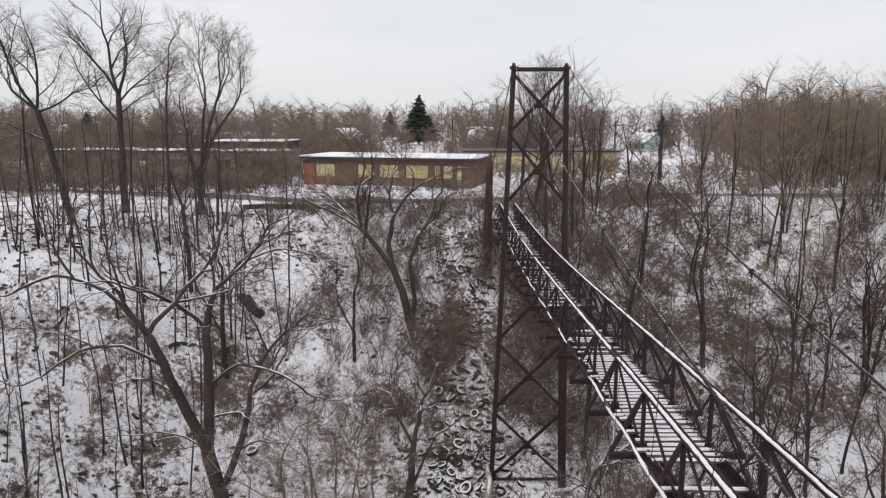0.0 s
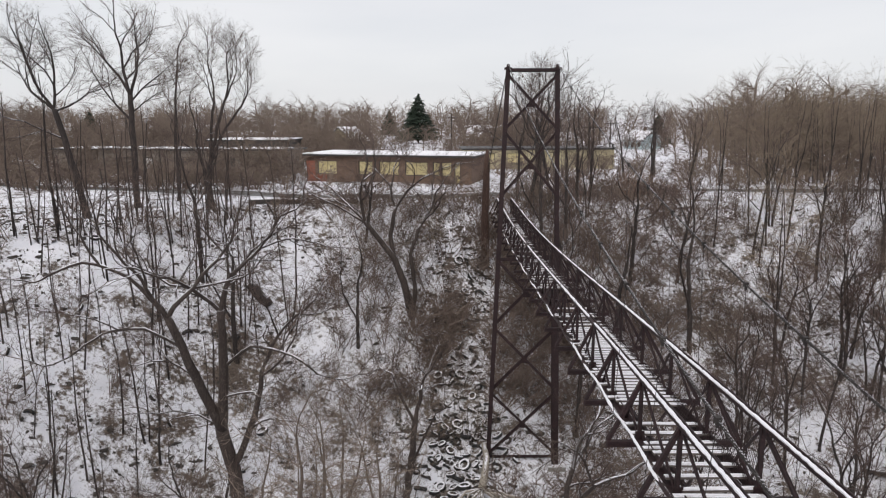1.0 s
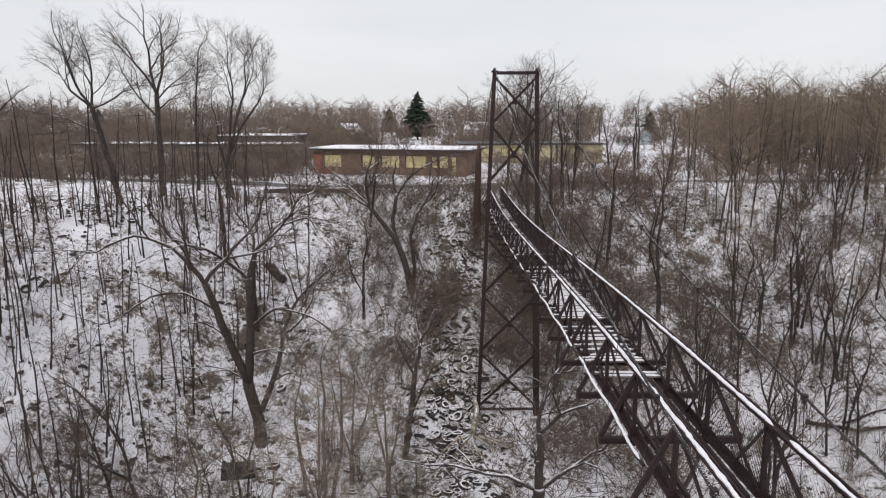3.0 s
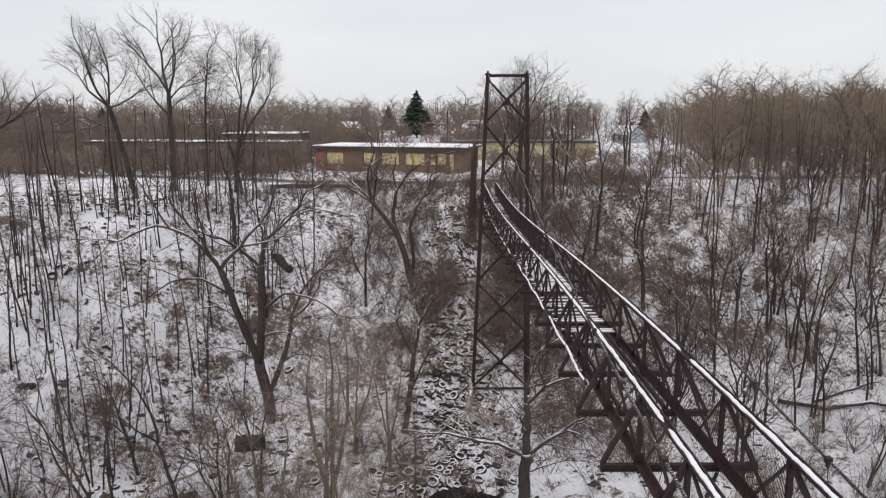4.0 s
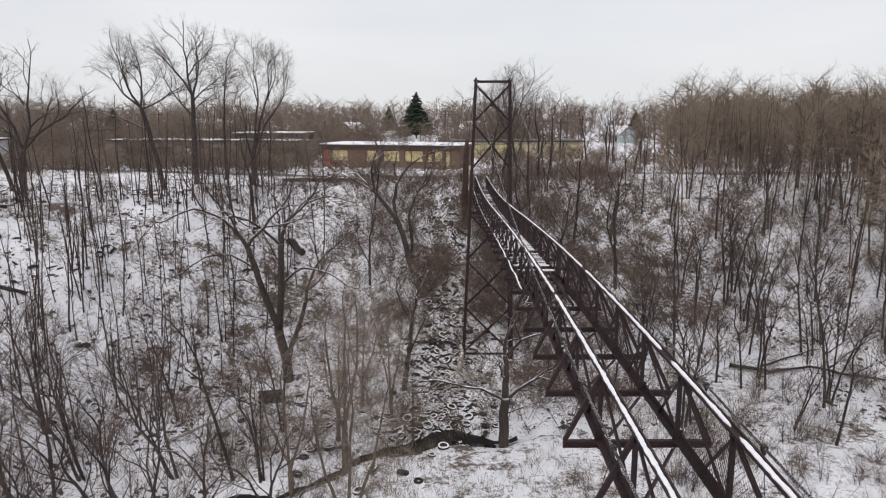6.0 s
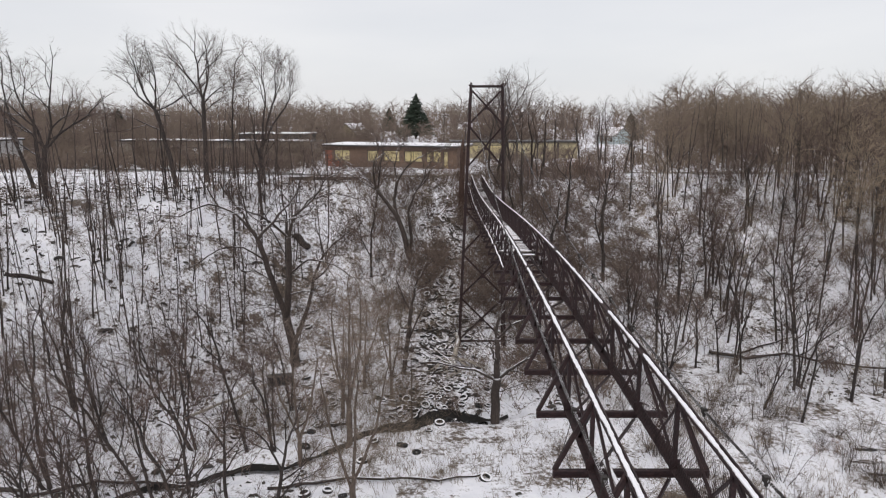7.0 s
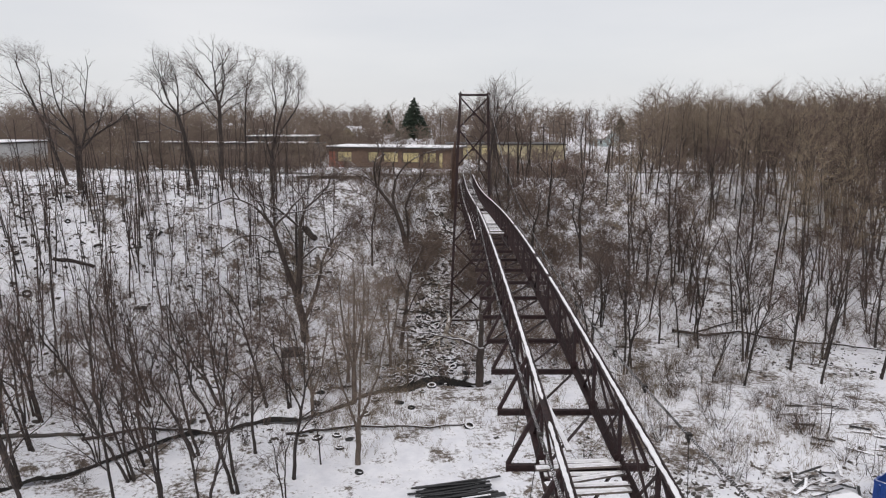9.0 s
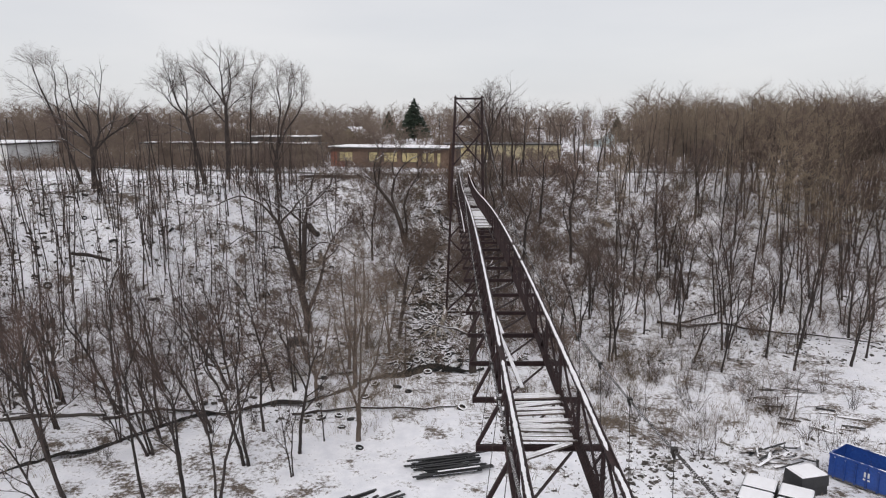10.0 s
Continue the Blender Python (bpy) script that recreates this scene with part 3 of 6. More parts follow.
# ---- main cables, hangers and back stays ----
def cable_point(side, y):
    """The main cables: over the tips of the floor beams, up to the saddles."""
    u = ((y + 11) / 51.5) ** 2
    off, high = (0.36, -0.053) if side < 0 else (2.75, 2.847)
    return Vector((tip_x(y) + off + (high - off) * u, y, 18.23 + 0.0771 * y + (0.00318 if y < 0 else 0.00287) * y * y))


def twisted(g, pts, r):
    """A rope of three strands laid round one line."""
    for s in range(3):
        out, run = [], 0.0
        for i, p in enumerate(pts):
            if i:
                run += (p - pts[i - 1]).length
            a = run * 9.0 + s * 2.0944
            out.append(p + Vector((math.cos(a), 0, math.sin(a))) * r * 0.55)
        g.tube(out, [r * 0.62] * len(out), 4)
    return g


for side in (-1, 1):
    cable = thing("suspension_cable", cable_point(side, 40.5), "thick twisted steel suspension cable dusted with snow", "cable", group="bridge cables")
    o = -cable_point(side, 40.5)
    pts = [cable_point(side, y) for y in np.arange(-62.5, 40.51, 0.18)]
    part("strand", twisted(Geo(), pts, 0.027).shift(o), M_ROPE, cable)
    for far, y0, dy in ((1, 40.5, 24.5), (-1, -62.5, -14)):
        a = cable_point(side, y0)
        b = Vector((a.x + side * 0.25, y0 + dy, 15.0 if far > 0 else 13.6))
        part("back_stay", Geo().tube([a, a.lerp(b, 0.5) - Vector((0, 0, 0.25)), b], [0.03] * 3, 6).shift(o), M_CABLE, cable)
        for i in range(1, 7):
            p = a.lerp(b, i / 14)
            part("clamp", Geo().box(tuple(p - Vector((0, 0, 0.02))), (0.09, 0.12, 0.09)).shift(o), M_CABLE, cable)
    for k in KS:
        y = node_y(k)
        if y > 40:
            continue
        p = cable_point(side, y)
        q = Vector((tip_x(y) + (0.08 if side < 0 else TIP - 0.08), y, rail_z(y) - DEEP))
        part("clamp", Geo().box(tuple(p), (0.085, 0.10, 0.10)).box(tuple(p - Vector((0, 0, 0.07))), (0.04, 0.05, 0.08)).shift(o), M_CABLE, cable)
        part("hanger", Geo().tube([p, q], [0.007, 0.007], 5).shift(o), M_CABLE, cable)

# concrete abutment at the far bank
solid("abutment", Geo().box((5.75, 62.2, 13.2), (3.4, 2.2, 2.2), taper=0.97), M_CONC, "snow-dusted concrete bridge abutment at the bank", "abutment", kind="structure")


# ---- trees ----
def grow(rng, trunk, crown, p, d, length, r, level, plan):
    """One limb and all that grows from it. plan: a row for each level of (children, segments, sides, share of length, opening angle, rise)."""
    kids, segs, sides, share, opening, rise = plan[level][:6]
    pts, rads, dirs = [p.copy()], [r], [d.copy()]
    tip_r = r * (0.32 if level == 0 else 0.25)
    q, e = p.copy(), d.copy()
    for i in range(segs):
        wob = plan[level][6] if len(plan[level]) > 6 else 0.16
        e = (e + Vector((rng.gauss(0, wob), rng.gauss(0, wob), rng.gauss(0, wob * 0.6) + rise))).normalized()
        q = q + e * (length / segs)
        t = (i + 1) / segs
        pts.append(q.copy()); rads.append(r + (tip_r - r) * t); dirs.append(e.copy())
    if sides == 0:
        crown.blade(pts[0], pts[-1], r)
    elif sides == 1:
        crown.spike(pts[0], pts[-1], r)
    else:
        (trunk if level == 0 else crown).tube(pts, rads, sides, level == 0)
    if level + 1 >= len(plan):
        return
    start = plan[level][7] if len(plan[level]) > 7 else 0.25
    turn = rng.uniform(0, 6.28)
    for c in range(kids):
        t = start + (1 - start) * (c + rng.random()) / kids
        t = min(t, 0.999)
        i = min(int(t * segs), segs - 1)
        f = t * segs - i
        b = pts[i].lerp(pts[i + 1], f)
        br = rads[i] + (rads[i + 1] - rads[i]) * f
        ax = dirs[i + 1]
        turn += 2.4 + rng.uniform(-0.5, 0.5)
        side = ax.orthogonal().normalized()
        side.rotate(Matrix.Rotation(turn, 3, ax))
        ang = radians(opening * rng.uniform(0.7, 1.25))
        nd = (ax * math.cos(ang) + side * math.sin(ang)).normalized()
        nl = length * share * rng.uniform(0.65, 1.2) * (1.15 - 0.6 * t)
        nr = min(br * 0.75, max(0.004, br * rng.uniform(0.36, 0.54)))
        if plan[level + 1][2] == 0:
            nr = min(br * 0.8, plan[level + 1][8] if len(plan[level + 1]) > 8 else 0.011)
        grow(rng, trunk, crown, b, nd, nl, nr, level + 1, plan)


def tree_pair(name, seed, stems, plan, twig=M_TWIG, bark=M_BARK):
    """The trunk's and the crown's meshes of one small tree. stems: rows of (dx, dy, lean x, lean y, height, radius)."""
    rng = random.Random(seed)
    t, c = Geo(), Geo()
    for dx, dy, lx, ly, h, r in stems:
        grow(rng, t, c, Vector((dx, dy, -0.35)), Vector((lx, ly, 1)).normalized(), h, r, 0, plan)
    return t.mesh(name + "_trunk", bark, True), c.mesh(name + "_crown", twig, True)


def plant(pair, x, y, turn=0.0, size=1.0, label="", group="", name="tree", lean=(0, 0), z=None, category="tree"):
    ob = new(name)
    ob.matrix_basis = pose(x, y, land(x, y) if z is None else z, lean[0], lean[1]) @ pose(0, 0, 0, 0, 0, turn) @ Matrix.Scale(size, 4)
    tagged(ob, label, category, group)
    part("trunk", pair[0], None, ob)
    part("crown", pair[1], None, ob)
    return ob


# plans: children, segments, sides, share, opening, rise, wobble, start, twig radius
POLE = [(12, 6, 5, 0.20, 36, 0.0, 0.055, 0.3), (7, 1, 1, 0.55, 40, 0.03, 0.12, 0.0), (5, 1, 0, 0.5, 36, 0.03, 0.12, 0.15, 0.011)]
SHRUB = [(7, 3, 3, 0.5, 38, 0.02, 0.16, 0.1), (12, 1, 1, 0.55, 42, 0.03, 0.2, 0.0), (6, 1, 0, 0.55, 44, 0.02, 0.2, 0.05, 0.012)]


def cloud(rng, n, centre, radii, hollow=0.27):
    """Points in an ellipsoid, thicker towards its skin: where a crown wants to grow."""
    d = rng.normal(size=(n, 3))
    d /= np.linalg.norm(d, axis=1)[:, None]
    return np.array(centre) + d * np.array(radii) * (rng.rand(n, 1) ** hollow)


def resample(line, step, rng, wob):
    line = [np.array(p, float) for p in line]
    out = [line[0]]
    for a, b in zip(line[:-1], line[1:]):
        k = max(1, int(round(np.linalg.norm(b - a) / step)))
        for i in range(1, k + 1):
            out.append(a + (b - a) * i / k + rng.normal(size=3) * wob * step * (0.4 if i < k else 0.0))
    return out


def spray(rng, c, p, d, long, wide, fine=2):
    """A twig with its side twigs."""
    q = p + d * long
    c.blade(p, q, wide)
    for j in range(2 + fine):
        b = p.lerp(q, 0.15 + 0.8 / (2 + fine) * (j + rng.random()))
        e = (Vector((rng.gauss(0, 0.42), rng.gauss(0, 0.42), rng.gauss(0, 0.36))) + d).normalized() * long * rng.uniform(0.35, 0.65)
        c.blade(b, b + e, wide * 0.8)
        for _ in range(fine):
            f = b + e * rng.uniform(0.2, 0.8)
            g = Vector((rng.gauss(0, 0.5), rng.gauss(0, 0.5), rng.gauss(0, 0.45))) * e.length
            c.blade(f, f + (g + e) * 0.5, wide * 0.65)


def sprout(name, seed, trunks, clouds, base, tip=0.010, step=0.5, reach=5.0, kill=0.9, rise=0.15, wob=0.16, twigs=(1.6, 0.7, 0.010), twig=M_TWIG, bark=M_BARK, thick=0.045, hold=0.45, fine=2):
    """A tree whose limbs grow towards the free room of its crown. trunks: lines of points, a line that starts on another is its limb.
    clouds: (count, centre, radii) of the crown's parts; base: the bole's radius. Returns the trunk's and the crown's meshes."""
    rng = np.random.RandomState(seed)
    P, par, D, kids = [], [], [], []

    def node(p, parent, d):
        P.append(p); par.append(parent); D.append(d); kids.append(0)
        if parent >= 0:
            kids[parent] += 1
        return len(P) - 1

    for line in trunks:
        pts = resample(line, step, rng, wob)
        last = -1
        if P:
            gap = np.linalg.norm(np.array(P) - pts[0], axis=1)
            if gap.min() < step:
                last = int(gap.argmin())
                pts = pts[1:]
        for i, p in enumerate(pts):
            d = p - (P[last] if last >= 0 else p - np.array((0, 0, 1.0)))
            last = node(p, last, d / max(1e-6, np.linalg.norm(d)))
    A = np.concatenate([cloud(rng, *c) for c in clouds])
    N = np.array(P)
    gap = np.linalg.norm(A[:, None] - N[None], axis=2)
    near, dist = gap.argmin(1), gap.min(1)
    for _ in range(70):
        live = dist > kill
        A, near, dist = A[live], near[live], dist[live]
        pull = {}
        for i in np.nonzero(dist < reach)[0]:
            k = int(near[i])
            if kids[k] < 3:
                pull.setdefault(k, []).append((A[i] - P[k]) / dist[i])
        if not pull:
            break
        fresh = []
        for k, ways in pull.items():
            d = np.sum(ways, axis=0)
            d /= max(1e-6, np.linalg.norm(d))
            d = d + hold * D[k] + np.array((0, 0, rise)) + rng.normal(size=3) * wob
            d /= np.linalg.norm(d)
            fresh.append(node(P[k] + d * step, k, d))
        gap = np.linalg.norm(A[:, None] - np.array([P[k] for k in fresh])[None], axis=2)
        m = gap.argmin(1)
        g = gap[np.arange(len(A)), m]
        closer = g < dist
        near[closer], dist[closer] = np.array(fresh)[m[closer]], g[closer]
    n = len(P)
    leaves, child = [0] * n, [[] for _ in range(n)]
    for i in range(n - 1, -1, -1):
        leaves[i] = max(leaves[i], 1)
        if par[i] >= 0:
            leaves[par[i]] += leaves[i]
            child[par[i]].append(i)
    power = max(1.6, math.log(max(leaves)) / math.log(base / tip))
    R = [tip * k ** (1 / power) for k in leaves]
    t, c = Geo(), Geo()
    stack = [([i], None) for i in range(n) if par[i] < 0]
    while stack:
        run, root = stack.pop()
        while child[run[-1]]:
            order = sorted(child[run[-1]], key=lambda i: -leaves[i])
            for k in order[1:]:
                stack.append(([k], run[-1]))
            run.append(order[0])
        pts, rad = [P[i] for i in run], [R[i] for i in run]
        if root is None:
            rad[0] *= 1.45
            if len(rad) > 1:
                rad[1] *= 1.12
        else:
            pts, rad = [P[root]] + pts, [min(R[root], rad[0] * 1.1)] + rad
        if len(pts) > 3 and rad[0] < 0.12:
            keep = sorted(set(range(0, len(pts), 2)) | {len(pts) - 1})
            pts, rad = [pts[i] for i in keep], [rad[i] for i in keep]
        rad[-1] *= 0.5
        r0 = rad[0]
        if len(pts) > 1:
            (t if r0 > thick else c).tube(pts, rad, 8 if r0 > 0.16 else 6 if r0 > 0.08 else 4 if r0 > 0.03 else 3, root is None)
    often, long, wide = twigs
    dice = random.Random(seed)
    for i in range(n):
        if R[i] > 0.032:
            continue
        k = int(often + rng.rand()) + (2 if not child[i] else 0)
        for _ in range(k):
            side = rng.normal(size=3)
            d = D[i] + side * 0.55 + np.array((0, 0, 0.12 + rise))
            d = Vector(d / np.linalg.norm(d))
            p = Vector(P[i])
            if par[i] >= 0:
                p = p.lerp(Vector(P[par[i]]), rng.rand())
            spray(dice, c, p, d, long * (0.5 + 0.8 * rng.rand()), wide, fine)
    return t.mesh(name + "_trunk", bark, True), c.mesh(name + "_crown", twig, True)


def ramify(rng, t, c, p, d, long, r, depth, how):
    """A limb that forks again and again; each fork keeps one stronger arm."""
    wob, rise, twig = how[:3]
    fine = how[3] if len(how) > 3 else 2
    pts, rad, q, e = [p], [r], p, d
    n = 3 if r > 0.03 else 2
    for i in range(n):
        e = (e + Vector((rng.gauss(0, wob), rng.gauss(0, wob), rng.gauss(0, wob * 0.7) + rise))).normalized()
        q = q + e * long / n
        pts.append(q)
        rad.append(r * (1 - 0.16 * (i + 1) / n))
    (t if r > 0.03 else c).tube(pts, rad, 7 if r > 0.14 else 5 if r > 0.05 else 3, False)
    if r < 0.04 and (fine > 1 or rng.random() < 0.7):
        for i in range(1):
            w = (e + Vector((rng.gauss(0, 0.6), rng.gauss(0, 0.6), rng.gauss(0, 0.5) + rise))).normalized()
            spray(rng, c, pts[0].lerp(q, rng.random()), w, twig[0] * rng.uniform(0.6, 1.2), twig[1], fine)
    if depth <= 0 or r < 0.008:
        for i in range(2):
            w = (e + Vector((rng.gauss(0, 0.35), rng.gauss(0, 0.35), rng.gauss(0, 0.3) + rise))).normalized()
            spray(rng, c, q, w, twig[0] * rng.uniform(0.7, 1.3), twig[1], fine)
        return

    def arm(at, angle, share, thick, less):
        side = e.orthogonal().normalized()
        side.rotate(Matrix.Rotation(rng.uniform(0, 6.283), 3, e))
        a = radians(angle)
        ramify(rng, t, c, at, (e * math.cos(a) + side * math.sin(a)).normalized(), long * share * rng.uniform(0.85, 1.15), r * thick, depth - less, how)

    arm(q, rng.uniform(6, 20), 0.82, 0.76, 1)
    arm(q, rng.uniform(26, 46), 0.76, 0.56, 1)
    if rng.random() < 0.55 and depth > 1:
        arm(pts[1].lerp(pts[2], rng.random()), rng.uniform(36, 60), 0.68, 0.40, 2)


def branchy(name, seed, lines, arms, how, twig=M_TWIG, bark=M_BARK):
    """A tree of main stems (rows of points with radii at both ends) that carry ramified arms: (foot, way, length, radius, depth)."""
    rng = random.Random(seed)
    t, c = Geo(), Geo()
    for pts, r0, r1 in lines:
        pts = [Vector(p) for p in pts]
        fine = []
        for k in range(len(pts) - 1):
            a, b = pts[max(0, k - 1)], pts[min(len(pts) - 1, k + 2)]
            for j in range(4):
                f = j / 4
                h = pts[k].lerp(pts[k + 1], f) + ((pts[k + 1] - a) - (b - pts[k])) * (0.08 * f * (1 - f) * 4) * 0.5
                fine.append(h + Vector((rng.gauss(0, 0.03), rng.gauss(0, 0.03), 0)))
        fine.append(pts[-1])
        m = len(fine) - 1
        rad = [r0 + (r1 - r0) * i / m for i in range(m + 1)]
        if pts[0].z < 0:
            rad[0] *= 1.35
        t.tube(fine, rad, 8, True)
    for foot, way, long, r, depth in arms:
        ramify(rng, t, c, Vector(foot), Vector(way).normalized(), long, r, depth, how)
    return t.mesh(name + "_trunk", bark, True), c.mesh(name + "_crown", twig, True)


# tall trees on the plateau, against the sky
SKY = (0.08, 0.035, (0.85, 0.007))
plant(branchy("field_tree", 21, [([(0, 0, -0.4), (0.1, 0, 2.4), (0.4, 0, 4.8)], 0.34, 0.27)],
              [((0.4, 0, 4.7), (-0.9, 0.1, 0.9), 2.18, 0.153, 5), ((0.4, 0, 4.7), (-0.28, -0.3, 1), 2.38, 0.162, 5), ((0.4, 0, 4.7), (0.35, 0.3, 1), 2.38, 0.162, 5), ((0.4, 0, 4.7), (0.95, -0.1, 0.8), 2.28, 0.153, 5), ((0.2, 0, 3.6), (-1.0, 0.2, 0.5), 1.9, 0.10, 5)], SKY), -41.4, 50.2, 0, 1.0, "large bare round-crowned tree on the snowy field edge", "field trees")
plant(branchy("forked_tree", 22, [([(0, 0, -0.4), (-0.5, 0, 3.0), (-1.2, 0, 6.2), (-1.9, 0, 8.9)], 0.30, 0.22)],
              [((-1.9, 0, 8.8), (-1.15, 0.1, 0.7), 2.35, 0.117, 5), ((-1.9, 0, 8.8), (-0.45, -0.2, 1), 2.2, 0.126, 5), ((-1.9, 0, 8.8), (0.22, 0.2, 1), 1.90, 0.126, 5), ((-1.9, 0, 8.6), (0.95, 0, 0.45), 1.7, 0.09, 5), ((-1.2, 0, 6.4), (-1.0, 0.1, 0.35), 2.0, 0.08, 5)], SKY), -29.4, 56.1, 0, 1.0, "bare leaning tree with a fan-shaped crown", "field trees")
plant(branchy("tall_tree", 23, [([(0, 0, -0.4), (0.05, 0, 4.0), (0.1, 0, 7.5), (0.15, 0, 10.2)], 0.32, 0.24)],
              [((0.15, 0, 10.1), (-0.55, 0.1, 1), 2.09, 0.135, 5), ((0.15, 0, 10.1), (-0.12, -0.3, 1), 2.38, 0.153, 5), ((0.15, 0, 10.1), (0.30, 0.25, 1), 2.28, 0.144, 5), ((0.15, 0, 9.6), (0.85, -0.1, 0.8), 1.7, 0.09, 5), ((0.1, 0, 7.8), (-0.75, -0.1, 1), 2.18, 0.108, 5), ((0.1, 0, 8.6), (0.9, 0.3, 0.7), 1.5, 0.07, 4)], SKY), -28.3, 63.4, 0, 1.0, "tall bare tree with a high rounded crown", "field trees")
plant(branchy("slim_tree", 24, [([(0, 0, -0.4), (0.1, 0, 5.0), (0.4, 0, 10.0), (0.8, 0, 14.0)], 0.17, 0.07)],
              [((0.8, 0, 13.9), (0.1, 0, 1), 1.3, 0.065, 4)] + [((0.1 + 0.05 * k, 0, 5.4 + 0.85 * k), (math.cos(2.4 * k), math.sin(2.4 * k), 1.1), 1.45 - 0.05 * k, 0.05, 4) for k in range(10)], (0.12, 0.06, (0.7, 0.007)), M_TWIG_GREY), -26.4, 68.7, 0, 1.0, "slim pale grey bare tree", "field trees")
plant(branchy("fan_tree", 25, [([(0, 0, -0.4), (0.1, 0, 2.0), (0.3, 0, 4.2)], 0.30, 0.26), ([(0.3, 0, 4.0), (1.0, 0.2, 7.0), (1.9, 0.2, 9.8)], 0.17, 0.11), ([(0.3, 0, 4.0), (0.7, -0.2, 7.2), (1.1, -0.3, 10.0)], 0.16, 0.10), ([(0.3, 0, 4.0), (1.9, -0.2, 7.2), (3.4, -0.2, 9.2)], 0.14, 0.09)],
              [((1.9, 0.2, 9.7), (0.35, 0, 1), 1.6, 0.10, 5), ((1.9, 0.2, 9.7), (0.6, 0.4, 1), 1.5, 0.08, 5), ((1.1, -0.3, 9.9), (0.15, 0, 1), 1.6, 0.09, 5), ((1.1, -0.3, 9.4), (-0.2, -0.3, 1), 1.3, 0.07, 5), ((3.4, -0.2, 9.1), (0.6, 0, 1), 1.4, 0.08, 5), ((2.6, -0.2, 8.2), (0.9, 0.2, 0.8), 1.3, 0.06, 4)], (0.08, 0.07, (0.8, 0.007))), -21.2, 62.0, 0, 1.0, "fan-shaped bare tree with many limbs", "field trees")
plant(branchy("thin_tree", 26, [([(0, 0, -0.4), (-1.4, 0, 4.6), (-3.0, 0, 9.2), (-4.4, 0, 12.8)], 0.24, 0.10), ([(-1.4, 0, 4.6), (-2.1, 0, 8.6), (-2.5, 0, 12.0)], 0.13, 0.08)],
              [((-4.4, 0, 12.7), (-0.3, 0.1, 1), 1.5, 0.09, 5), ((-3.6, 0, 11.0), (-0.9, 0, 0.8), 1.5, 0.07, 4), ((-2.5, 0, 11.9), (0.1, 0.1, 1), 1.5, 0.08, 5), ((-2.2, 0, 9.6), (0.6, 0, 1), 1.4, 0.06, 4), ((-3.0, 0, 9.4), (-0.6, -0.3, 1), 1.4, 0.06, 4)], SKY), -45.8, 56.0, 0, 1.0, "thin leaning bare tree", "field trees")
plant(branchy("tower_tree", 27, [([(0, 0, -0.4), (0.05, 0, 2.8), (0, 0, 5.6)], 0.28, 0.22)],
              [((0, 0, 5.5), (-0.7, 0.2, 1), 1.99, 0.126, 5), ((0, 0, 5.5), (-0.15, -0.4, 1), 2.28, 0.135, 5), ((0, 0, 5.5), (0.3, 0.3, 1), 2.28, 0.135, 5), ((0, 0, 5.2), (0.85, -0.1, 0.9), 1.9, 0.10, 5), ((0, 0, 4.2), (-1, -0.2, 0.8), 1.9, 0.09, 5)], SKY), 9.8, 71.5, 0, 1.0, "bare round-crowned tree behind the bridge tower", "field trees")

